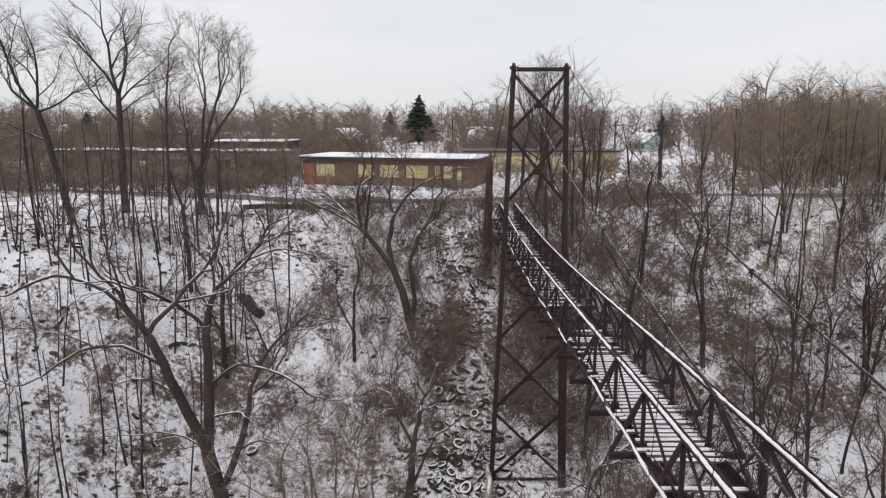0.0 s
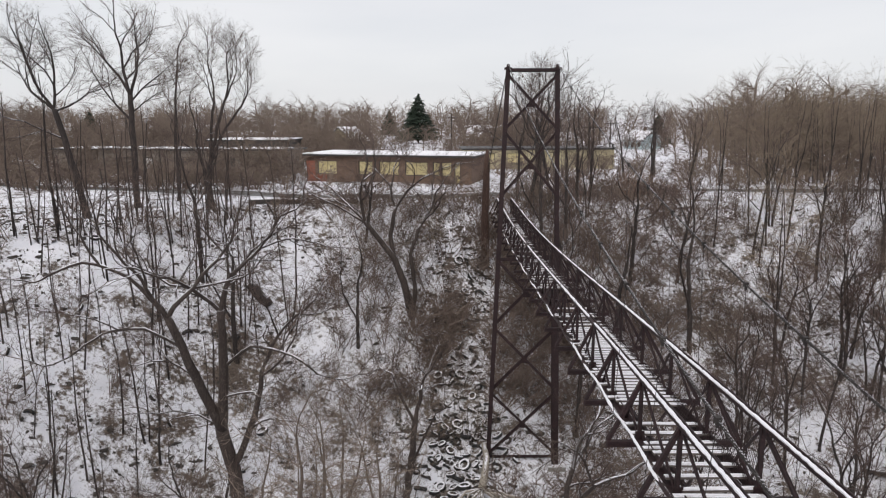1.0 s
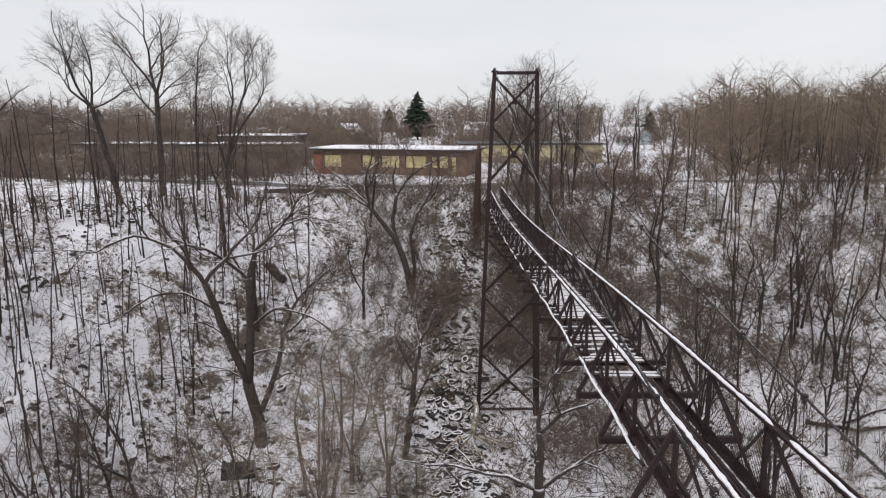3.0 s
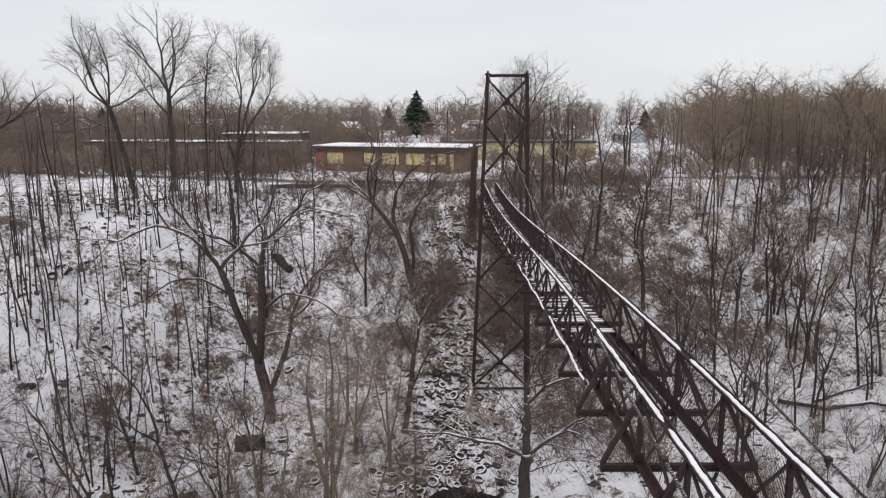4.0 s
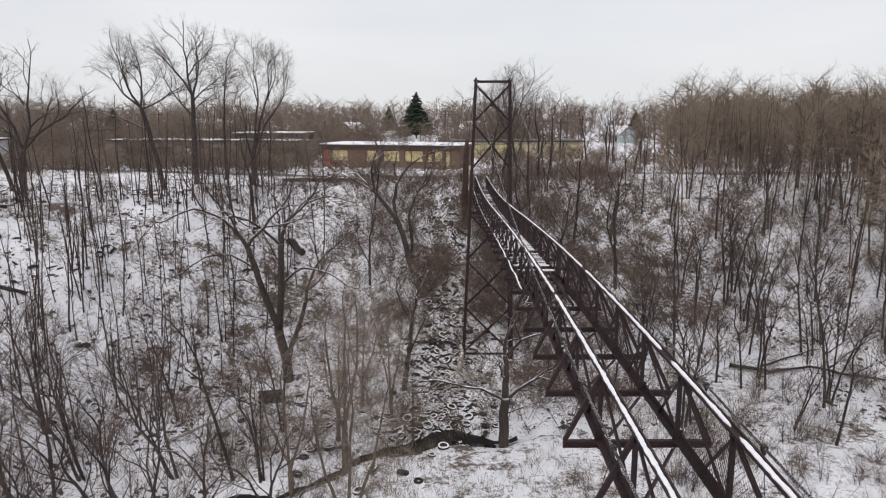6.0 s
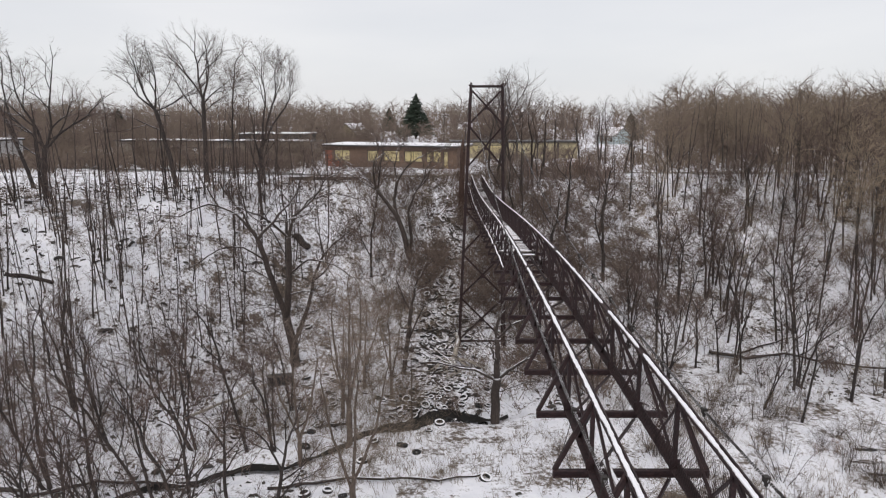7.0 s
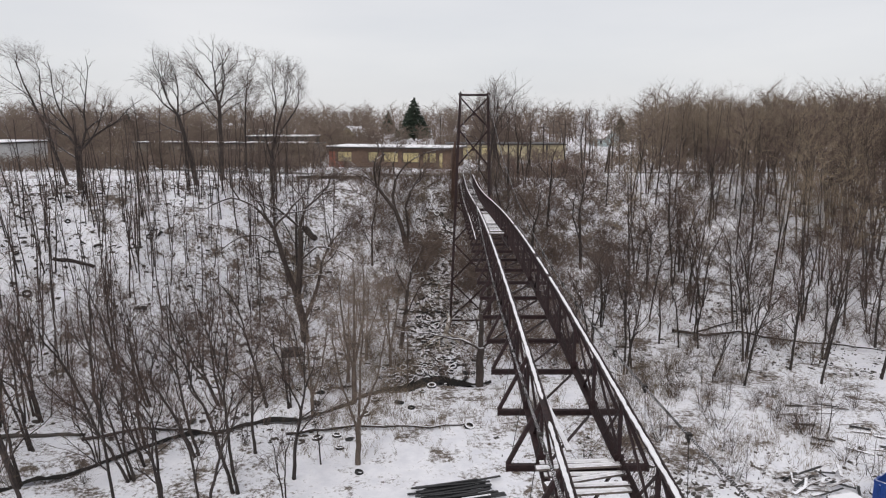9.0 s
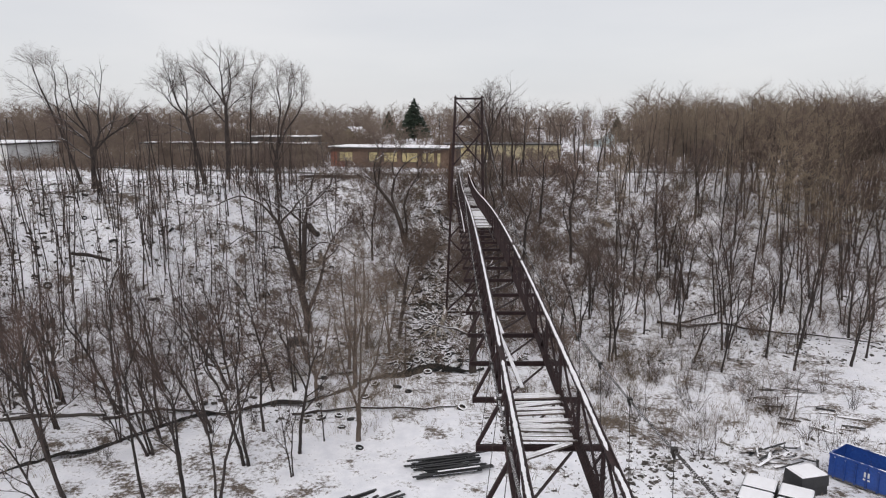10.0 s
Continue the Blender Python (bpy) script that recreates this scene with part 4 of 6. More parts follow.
# trees in the ravine
GNARL = dict(step=0.4, reach=5.0, kill=0.6, rise=0.04, wob=0.24, tip=0.016, twigs=(0.45, 0.9, 0.008), bark=M_BARK_SNOW, thick=0.03, hold=0.6)
CROOK = (0.20, 0.012, (0.75, 0.006))
plant(branchy("old_tree", 31, [([(0, 0, -0.6), (-0.15, -0.2, 2.0), (-0.6, -0.6, 5.0)], 0.46, 0.40), ([(-0.6, -0.6, 4.9), (-1.4, -2.0, 8.6), (-2.0, -4.0, 12.8)], 0.32, 0.22), ([(-0.6, -0.6, 4.9), (0.0, -1.4, 9.0), (0.2, -2.0, 12.6)], 0.33, 0.22), ([(-0.15, -0.2, 2.2), (1.5, -0.8, 5.8), (2.3, -1.4, 9.2)], 0.22, 0.13),
                               ([(-1.7, -2.9, 10.6), (-3.4, -3.6, 12.0), (-5.4, -4.2, 11.9), (-7.0, -4.6, 10.8)], 0.10, 0.05), ([(0.0, -1.4, 9.0), (2.0, -2.6, 10.7), (4.4, -3.4, 10.4), (5.8, -3.6, 9.4)], 0.10, 0.05), ([(-2.0, -4.0, 12.7), (-3.6, -4.4, 15.0), (-5.8, -4.8, 15.9), (-7.6, -5.0, 15.2)], 0.14, 0.06)],
              [((-2.0, -4.0, 12.7), (0.45, -0.1, 1), 2.18, 0.144, 5), ((-2.0, -4.0, 12.7), (-0.25, -0.3, 1), 1.99, 0.126, 5), ((0.2, -2.0, 12.5), (0.15, 0.1, 1), 2.28, 0.153, 5), ((0.2, -2.0, 12.5), (-0.5, -0.2, 1), 2.09, 0.135, 5), ((0.2, -1.9, 11.8), (0.9, 0.2, 0.9), 2.09, 0.108, 5),
               ((2.3, -1.4, 9.1), (0.4, 0, 1), 2.0, 0.12, 5), ((2.3, -1.4, 8.6), (0.9, -0.3, 0.6), 1.8, 0.08, 5), ((-7.0, -4.6, 10.8), (-0.9, 0, -0.5), 1.5, 0.05, 4), ((-4.6, -4.0, 12.0), (-0.7, -0.3, 0.5), 1.5, 0.05, 4), ((5.8, -3.6, 9.4), (0.9, 0, -0.4), 1.4, 0.05, 4), ((3.6, -3.2, 10.5), (0.6, -0.3, 0.7), 1.4, 0.05, 4),
               ((-7.6, -5.0, 15.2), (-0.9, 0, -0.35), 1.5, 0.06, 4), ((-5.0, -4.7, 15.7), (-0.4, 0, 1), 1.8, 0.07, 5), ((-1.4, -2.0, 8.4), (-1, 0.5, 0.5), 1.9, 0.08, 5), ((-0.3, -1.0, 7.0), (0.8, -0.6, 0.4), 1.9, 0.08, 5), ((-0.5, -0.5, 4.6), (-0.9, -0.5, 0.7), 1.8, 0.07, 5), ((1.0, -0.6, 4.8), (1, 0.1, 0.3), 1.7, 0.07, 5)],
              CROOK, bark=M_BARK_SNOW), -12.6, 38.0, 0, 1.0, "old spreading tree with snow along its low branches", "ravine trees")
plant(branchy("slope_tree", 32, [([(0, 0, -0.5), (-0.7, 0, 2.4), (-1.6, 0, 5.0), (-4.0, 0, 8.2)], 0.36, 0.22), ([(-1.6, 0, 4.9), (-1.9, 0.4, 7.0), (-1.4, 0.4, 9.4)], 0.22, 0.15), ([(0, 0, -0.4), (0.2, 0, 2.6), (-0.2, -0.2, 5.4), (0.7, -0.2, 8.0)], 0.20, 0.13), ([(-4.0, 0, 8.1), (-6.0, -0.3, 9.4), (-8.0, -0.4, 10.4)], 0.10, 0.05)],
              [((-4.0, 0, 8.1), (-0.25, 0.1, 1), 2.09, 0.144, 5), ((-4.0, 0, 8.1), (-0.8, -0.2, 0.9), 1.90, 0.108, 5), ((-1.4, 0.4, 9.3), (0.5, 0, 0.8), 1.9, 0.12, 5), ((-1.4, 0.4, 9.3), (-0.5, 0.2, 1), 1.90, 0.108, 5), ((0.7, -0.2, 7.9), (0.8, 0, 0.7), 1.9, 0.11, 5), ((0.7, -0.2, 7.9), (0.1, -0.2, 1), 1.8, 0.09, 5), ((-8.0, -0.4, 10.4), (-0.9, 0, 0.4), 1.4, 0.05, 4), ((-2.6, 0, 6.4), (-1, 0.2, 0.7), 1.8, 0.07, 5), ((-1.0, 0, 3.4), (1, -0.3, 0.8), 1.6, 0.06, 4)],
              CROOK, bark=M_BARK_SNOW), -2.3, 52.6, 0, 0.93, "leaning tree with crooked snow-lined limbs on the slope", "ravine trees")
plant(branchy("creek_tree", 33, [([(0, 0, -0.6), (0, 0, 2.0), (0.05, 0, 3.8)], 0.38, 0.32), ([(0.05, 0, 3.7), (0.1, 0, 5.4), (0, 0, 7.0)], 0.26, 0.16)],
              [((0.05, 0, 3.6), (0.9, 0.2, 1), 1.90, 0.144, 5), ((0.05, 0, 3.6), (-0.9, 0.1, 0.9), 1.90, 0.135, 5), ((0, 0, 6.9), (-0.2, 0.1, 1), 1.80, 0.126, 5), ((0, 0, 6.9), (0.6, -0.3, 1), 1.7, 0.11, 5), ((0.1, 0, 5.2), (-0.6, -0.7, 0.6), 1.6, 0.08, 5), ((0, 0, 2.6), (1, -0.3, 0.5), 1.5, 0.06, 4)],
              CROOK, bark=M_BARK_SNOW), 5.4, 25.8, 0, 1.0, "dark crooked tree beside the creek under the bridge", "ravine trees")
plant(sprout("leaning_tree", 34, [[(0, 0, -0.5), (0.5, 0, 3.0), (0.8, 0, 6.0), (1.3, 0, 8.6)], [(0.5, 0, 3.0), (1.8, 0.2, 6.2)], [(0.8, 0, 6.0), (-0.4, 0, 8.6)]], [(260, (0.9, 0, 8.0), (3.2, 2.8, 3.6))], 0.22, **GNARL), -2.4, 36.5, 0, 1.0, "crooked thin tree on the tyre-strewn slope", "ravine trees")
plant(sprout("twin_tree", 35, [[(0, 0, -0.4), (-0.4, 0, 3.0), (-0.7, 0, 8.0), (-0.9, 0, 13.0)], [(0, 0, -0.4), (0.5, 0, 3.0), (0.7, 0, 8.0), (0.6, 0, 13.5)]], [(273, (-0.1, 0, 11.4), (2.0, 1.6, 4.6))], 0.16, step=0.5, reach=3.0, kill=0.8, rise=0.2), -11.6, 50.0, 0, 1.0, "two slim stems rising from one foot on the slope", "ravine trees")
# a thick dead trunk beside the end of the bridge
snag = thing("dead_tree", (3.55, 56.0, land(3.55, 56.0)), "thick russet-brown dead trunk wrapped in dry vines", "dead tree")
g = Geo().tube([(0, 0, -0.6), (0.02, 0, 1.5), (0.0, 0.05, 4.0), (0.06, 0, 6.5), (0.1, 0, 8.6), (0.14, 0, 9.6)], [0.42, 0.35, 0.33, 0.30, 0.26, 0.10], 9)
M_SNAG = rough_material("vine_bark", [(0.035, 0.018, 0.013), (0.07, 0.037, 0.027), (0.12, 0.07, 0.05)], 2.0, stretch=(1, 1, 0.2), relief=0.7, depth=0.03)
part("stem", g, M_SNAG, snag, smooth=True)
vr = random.Random(91)
g = Geo()
for i in range(420):
    z, a = vr.uniform(0.2, 9.4), vr.uniform(0, 6.28)
    p = Vector((math.cos(a) * 0.36, math.sin(a) * 0.36, z))
    g.blade(p, p + Vector((math.cos(a) * vr.uniform(0.05, 0.4), math.sin(a) * vr.uniform(0.05, 0.4), vr.uniform(-0.5, 0.5))), 0.014)
part("vine", g, M_SNAG, snag)

MIDS = []
for i in range(4):
    r = random.Random(170 + i)
    lx = r.uniform(-1.2, 1.2)
    MIDS.append(sprout("bank_tree", 170 + i, [[(0, 0, -0.4), (lx * 0.3, 0, 3.0), (lx, 0.2, 7.0)], [(lx * 0.3, 0, 3.0), (-lx * 0.6 - 0.7, 0.4, 6.0)]],
                       [(300, (lx * 0.6, 0, 9.6), (3.2, 3.0, 4.8))], 0.19, step=0.45, reach=4.0, kill=0.65, rise=0.15, tip=0.013, twigs=(0.45, 0.9, 0.009)))
for i, (x, y, s) in enumerate([(-15, 47, 0.95), (-6.5, 50, 0.7), (-18.5, 51, 0.9), (-6.8, 60, 0.65), (-20.0, 60.0, 0.8),
                               (9.5, 52, 0.85), (12.5, 47, 1.0), (15.5, 55, 0.9), (11.0, 60, 0.85), (19.0, 50, 1.0), (9.0, 42.5, 0.8), (8.2, 64.0, 0.95), (10.6, 66.5, 0.9), (12.8, 64.5, 0.85), (7.4, 67.5, 0.8), (14.6, 68.0, 0.8), (8.6, 58.0, 0.8), (25.5, 84.0, 0.7), (27.0, 90.0, 0.75), (28.5, 80.0, 0.7), (24.6, 94.0, 0.7), (29.5, 97.0, 0.8), (31.0, 86.0, 0.75)]):
    plant(MIDS[i % 4], x, y, 47 * i, s, "bare brown branching tree on the snowy bank", "bank trees", lean=(3 * (i % 3 - 1), 4 * (i % 4) - 6))

STEMS = []
for i in range(6):
    r = random.Random(60 + i)
    lines, arms = [], []
    n = (1, 2, 2, 1, 3, 2)[i]
    for k in range(n):
        a, w = 6.28 * k / n + r.uniform(0, 1), r.uniform(0.9, 1.7)
        h = r.uniform(4.6, 6.8)
        ex, ey = math.cos(a) * w, math.sin(a) * w * 0.8
        thick = r.uniform(0.10, 0.15) if n < 3 else r.uniform(0.08, 0.11)
        pts = [Vector((0.14 * math.cos(a), 0.14 * math.sin(a), -0.35)), Vector((ex * 0.35, ey * 0.35, h * 0.5)), Vector((ex * 0.8, ey * 0.8, h))]
        lines.append((pts, thick, thick * 0.66))
        arms += [(pts[2], (ex * 0.25, ey * 0.25, 1), 1.65, thick * 0.62, 4), (pts[2], (r.uniform(-0.8, 0.8), r.uniform(-0.8, 0.8), 1), 1.5, thick * 0.5, 3),
                 (pts[1].lerp(pts[2], 0.3), (r.uniform(-1, 1), r.uniform(-1, 1), 1), 1.5, thick * 0.42, 3), (pts[1].lerp(pts[2], 0.75), (r.uniform(-1, 1), r.uniform(-1, 1), 0.9), 1.4, thick * 0.4, 3)]
    STEMS.append(branchy("floor_tree", 70 + i, lines, arms, (0.13, 0.05, (0.85, 0.009), 1)))
rng = random.Random(8)
M_PALE = rough_material("pale_twig", [(0.15, 0.113, 0.09), (0.225, 0.175, 0.142), (0.31, 0.25, 0.207)], 0.8, relief=0.1, shift=0.15)
M_PALEBARK = rough_material("pale_bark", [(0.07, 0.052, 0.042), (0.12, 0.09, 0.072), (0.19, 0.15, 0.12)], 1.6, stretch=(1, 1, 0.25), relief=0.5, depth=0.02)
PALE = []
for i in range(2):
    PALE.append(sprout("pale_tree", 140 + i, [[(0, 0, -0.35), (0.1, 0, 3.0), (0.3, 0, 6.5), (0.5, 0, 9.5)], [(0.1, 0, 2.4), (-1.0, 0.2, 5.6), (-1.6, 0.2, 9.0)], [(0.1, 0, 3.0), (1.4, -0.2, 6.2), (2.0, 0, 9.2)]],
                       [(360, (0.2, 0, 8.0), (3.5, 3.2, 5.2))], 0.2, step=0.42, reach=3.4, kill=0.6, rise=0.2, tip=0.011, twigs=(0.7, 0.8, 0.008), twig=M_PALE, bark=M_PALEBARK))
for i, (x, y, s) in enumerate([(-4.0, 11.1, 1.0), (-5.5, 21.8, 1.1), (-3.0, 30.6, 0.75), (-8.6, 19.5, 0.85), (-1.2, 27.0, 0.5), (-5.6, 33.0, 0.75), (-6.6, 26.5, 0.8)]):
    plant(PALE[i % 2], x, y, 70 * i, s, "pale grey-brown tree with dense fine twigs by the creek", "creek trees")

# floor trees: x, y, size, lean towards -x
FLOOR = [(-8.2, 9.0, 1.0, 0), (-7.9, 5.4, 0.5, 2), (-11.4, 6.8, 1.0, 10), (-6.6, 11.1, 0.45, 0), (-11.7, 12.6, 0.85, 8), (-14.3, 2.6, 0.85, 4), (-12.0, 2.4, 0.8, -4), (-18.9, 8.6, 0.95, 17), (-22.2, 2.8, 1.05, 14), (-17.1, 2.7, 0.9, 10),
         (-15.6, 11.9, 0.9, 16), (-25.8, 7.7, 1.0, 12), (-12.6, 20.8, 1.05, 11), (-16.7, 21.3, 1.05, 18), (-10.8, 20.8, 0.9, 4), (-22.6, 21.0, 1.0, 16), (-11.0, 27.9, 0.75, 3), (-20.5, 14.5, 0.95, 14), (-24.0, 15.5, 1.0, 15), (-28.0, 13.0, 1.0, 13),
         (-31.5, 9.0, 1.0, 12), (-30.0, 18.0, 0.95, 10), (-27.0, 25.0, 0.85, 8), (-35.0, 16.0, 1.0, 12), (-38.0, 8.0, 0.95, 10), (-33.0, 2.0, 1.0, 10), (-28.0, -1.0, 0.95, 12), (-19.5, 30.0, 0.8, 8), (-41.0, 20.0, 0.9, 8), (-25.5, 1.0, 0.9, 12), (-20.0, -2.0, 0.8, 8),
         (19.4, 28.8, 1.05, -2), (20.2, 29.6, 0.9, 4), (25.5, 38.0, 0.8, -8), (27.1, 36.6, 0.75, 2), (29.0, 36.2, 0.75, 0), (27.6, 28.3, 0.6, -16), (29.5, 25.8, 0.85, -12), (32.2, 32.4, 1.0, 0), (33.0, 33.4, 0.9, -5), (35.5, 29.7, 0.9, -3), (36.7, 26.4, 0.9, -4),
         (31.3, 15.1, 0.38, -10), (37.3, 43.0, 1.0, 3), (36.0, 42.0, 0.75, 0), (47.7, 36.4, 1.0, 0), (51.5, 38.9, 1.0, 2), (40.5, 33.0, 1.05, -4), (43.0, 27.5, 0.9, -8), (17.5, 36.0, 0.9, 0), (14.5, 32.0, 0.75, 0), (22.5, 41.0, 0.85, 2), (46.0, 30.0, 0.9, -4)]
for i in range(18):
    FLOOR.append((rng.uniform(-50, -17), rng.uniform(-6, 28), rng.uniform(0.55, 1.0), rng.uniform(4, 16)))
for i in range(48):
    FLOOR.append((rng.uniform(46, 80), rng.uniform(40, 62), rng.uniform(0.8, 1.2), rng.uniform(-5, 5)))
for i in range(115):
    FLOOR.append((13 + 63 * rng.random() ** 0.62, rng.uniform(38, 64), rng.uniform(0.6, 1.05), rng.uniform(-6, 6)))
slope_wood = []
for i, (x, y, s, tilt) in enumerate(FLOOR):
    if i >= 72 and y > 46:
        slope_wood.append((rng.randrange(6), x, y, land(x, y), rng.uniform(0, 6.28), s, s))
        continue
    plant(STEMS[rng.randrange(6)], x, y, rng.uniform(0, 360), s * rng.uniform(0.94, 1.04), "slim bare many-stemmed tree on the snowy ravine floor", "floor trees", lean=(rng.uniform(-3, 3), -tilt))

# slender poles all over the slope
POLES = []
for i in range(6):
    rng = random.Random(90 + i)
    POLES.append(tree_pair("sapling", 100 + i, [(0, 0, rng.uniform(-0.08, 0.08), rng.uniform(-0.06, 0.06), rng.uniform(7.0, 11.0), rng.uniform(0.06, 0.10))], POLE))
rng = random.Random(17)
count = 0
while count < 280:
    x, y = rng.uniform(-72, -13), rng.uniform(14, 62)
    e = float(np.interp(x, EDGE_X, EDGE_Y))
    u = (y - e + 27) / 27
    if not -0.05 < u < 1.12 or rng.random() > (1.0 if x > -52 else 0.45) or (x > -17 and y < 48):
        continue
    plant(POLES[rng.randrange(6)], x, y, rng.uniform(0, 360), rng.uniform(0.6, 1.1), "slender bare sapling on the snowy slope", "saplings", "sapling", lean=(rng.uniform(-3, 3), rng.uniform(-6, 4)))
    count += 1

# more of them, too thick to count
rng = random.Random(18)
extra = []
while len(extra) < 190:
    x, y = rng.uniform(-75, -14), rng.uniform(12, 60)
    e = float(np.interp(x, EDGE_X, EDGE_Y))
    if -0.2 < (y - e + 27) / 27 < 1.05:
        s = rng.uniform(0.5, 1.0)
        extra.append((rng.randrange(6), x, y, land(x, y), rng.uniform(0, 6.28), s, s))

# the wood that fills the slope beyond the bridge
WOODS = []
for i in range(6):
    r = random.Random(200 + i)
    lx, ly = r.uniform(-0.9, 0.9), r.uniform(-0.9, 0.9)
    lines = [[(0, 0, -0.35), (lx * 0.3, ly * 0.3, 5.0), (lx, ly, 10.0), (lx * 1.2, ly * 1.2, 13.5)], [(lx * 0.3, ly * 0.3, 5.0), (-lx - 0.8, ly, 9.0), (-lx - 1.2, ly, 12.5)]]
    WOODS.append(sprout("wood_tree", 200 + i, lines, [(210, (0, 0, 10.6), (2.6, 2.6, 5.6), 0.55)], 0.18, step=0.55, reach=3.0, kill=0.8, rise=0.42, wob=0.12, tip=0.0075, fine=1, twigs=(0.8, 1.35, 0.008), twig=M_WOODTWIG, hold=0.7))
rng = random.Random(29)
placed, deep_wood = [], []
tries = 0
while len(placed) < 235 and tries < 14000:
    tries += 1
    x, y = rng.uniform(13, 105), rng.uniform(38, 90)
    if x < 19 + max(0.0, y - 56) * 0.55 or (x < 36 and y > 70) or (69 < y < 80 and x < 40):
        continue
    if y < 56 and rng.random() > 0.26 + 0.02 * max(0.0, x - 40) or y > 81 and x < 40:
        continue
    if x < 38 and y < 68 and rng.random() < 0.5:
        continue
    if any((x - a) ** 2 + (y - b) ** 2 < 4.2 for a, b in placed):
        continue
    placed.append((x, y))
    top = 24.6 + 3.0 * min(1.0, max(0.0, (x - 20) / 12)) + rng.uniform(-3.0, 1.0)
    tall = min(1.1, max(0.5, (top - land(x, y)) / 16.0))
    if y > 57:
        deep_wood.append((rng.randrange(6), x, y, land(x, y), rng.uniform(0, 6.28), tall, tall))
        continue
    plant(WOODS[rng.randrange(6)], x, y, rng.uniform(0, 360), tall, "bare brown woodland tree on the ravine slope", "woodland trees", lean=(rng.uniform(-5, 5), rng.uniform(-5, 5)))

# low trees and brush on the slope in the middle
SHRUBS = []
for i in range(5):
    rng = random.Random(300 + i)
    SHRUBS.append(tree_pair("shrub", 310 + i, [(rng.uniform(-0.4, 0.4), rng.uniform(-0.4, 0.4), rng.uniform(-0.5, 0.5), rng.uniform(-0.5, 0.5), rng.uniform(2.2, 3.8), 0.025) for _ in range(7)], SHRUB, (M_TWIG, M_WEED)[i % 2]))
rng = random.Random(31)
for i in range(255):
    zone, big = rng.random(), 1.0
    if zone < 0.24:
        x, y, big = rng.gauss(-2.0, 5.0), rng.uniform(42, 64), 0.9
    elif zone < 0.58:
        x, y, big = rng.uniform(8, 56), rng.uniform(36, 66), 1.25
    elif zone < 0.72:
        x, y = rng.uniform(-14, -2), rng.uniform(22, 46)
    else:
        x, y = rng.choice((rng.uniform(-32, -10), rng.uniform(9, 40), rng.uniform(9, 40))), rng.uniform(8, 36)
    if abs(x - 1) < 4 and y < 12:
        continue
    if i % 5 == 0:
        x, y, big = rng.gauss(24, 6), rng.gauss(25, 5), 0.75
    plant(SHRUBS[rng.randrange(5)], x, y, rng.uniform(0, 360), big * rng.uniform(0.6, 1.25), "tangled leafless brown shrub in the snow", "shrubs", "shrub", category="shrub")


def merged(name, pairs, spots, mats, label, category):
    """Many far trees as one object; mats: bark and twigs, or one for both."""
    vs, fs, kind, off = [], [], [], 0
    for pair, x, y, z, turn, sx, sz in spots:
        for j, m in enumerate(pairs[pair]):
            n = len(m.vertices)
            co = np.empty(n * 3)
            m.vertices.foreach_get("co", co)
            co = co.reshape(-1, 3)
            c, s = math.cos(turn), math.sin(turn)
            vs.append(np.stack([(co[:, 0] * c - co[:, 1] * s) * sx + x, (co[:, 0] * s + co[:, 1] * c) * sx + y, co[:, 2] * sz + z], 1))
            fs += [tuple(i + off for i in p.vertices) for p in m.polygons]
            kind += [min(j, len(mats) - 1)] * len(m.polygons)
            off += n
    g = Geo()
    g.v, g.f = np.concatenate(vs).tolist(), fs
    mesh = g.mesh(name, mats[0])
    for m in mats[1:]:
        mesh.materials.append(m)
    mesh.polygons.foreach_set("material_index", kind)
    return solid(name, mesh, None, label, category, kind="stuff")


merged("sapling_thicket", POLES, extra, (M_BARK, M_TWIG), "thicket of thin bare saplings on the snowy slope", "saplings")

merged("slope_wood", STEMS, slope_wood, (M_BARK, M_TWIG), "close-grown slim bare trees on the bank", "woods")
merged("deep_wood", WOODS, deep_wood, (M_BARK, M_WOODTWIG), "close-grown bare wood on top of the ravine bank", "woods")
FAR_PLAN = [(11, 3, 3, 0.46, 48, 0.02, 0.1, 0.10), (15, 1, 0, 0.55, 44, 0.06, 0.15, 0.0, 0.09), (4, 1, 0, 0.6, 44, 0.05, 0.2, 0.05, 0.06)]
FARS = [tree_pair("far_tree", 400 + i, [(0, 0, 0.05 * (i - 2), 0, 12.0, 0.2)], FAR_PLAN) for i in range(5)]
rng = random.Random(41)
spots = []
for i in range(1150):
    y = rng.choice((rng.uniform(120, 170), rng.uniform(150, 260), rng.uniform(180, 320), rng.uniform(300, 480)))
    x = rng.uniform(-0.8, 0.8) * (y + 45)
    if y < 132 and -72 < x < 34:
        continue
    if 24 < x < 44 and y < 215 and rng.random() < 0.65 or -14 < x < 2 and y < 236 and rng.random() < 0.5:
        continue
    s = rng.uniform(0.75, 1.15) * (0.75 if y < 160 else 1.0 if y < 300 else 1.2)
    if -16 < x < 3 and y < 240:
        s *= 0.55
    if 0.215 < x / (y + 10) < 0.30 and y < 300:
        s *= 0.5
    spots.append((rng.randrange(5), x, y, land(x, y) - 0.3, rng.uniform(0, 6.28), s * rng.uniform(1.1, 1.6), s))
for i in range(330):
    y = rng.uniform(84, 150)
    x = rng.uniform(36 + (y - 84) * 0.27, 0.62 * (y + 45) + 30)
    s = rng.uniform(0.85, 1.15)
    spots.append((rng.randrange(5), x, y, land(x, y) - 0.3, rng.uniform(0, 6.28), s * rng.uniform(0.9, 1.3), s))
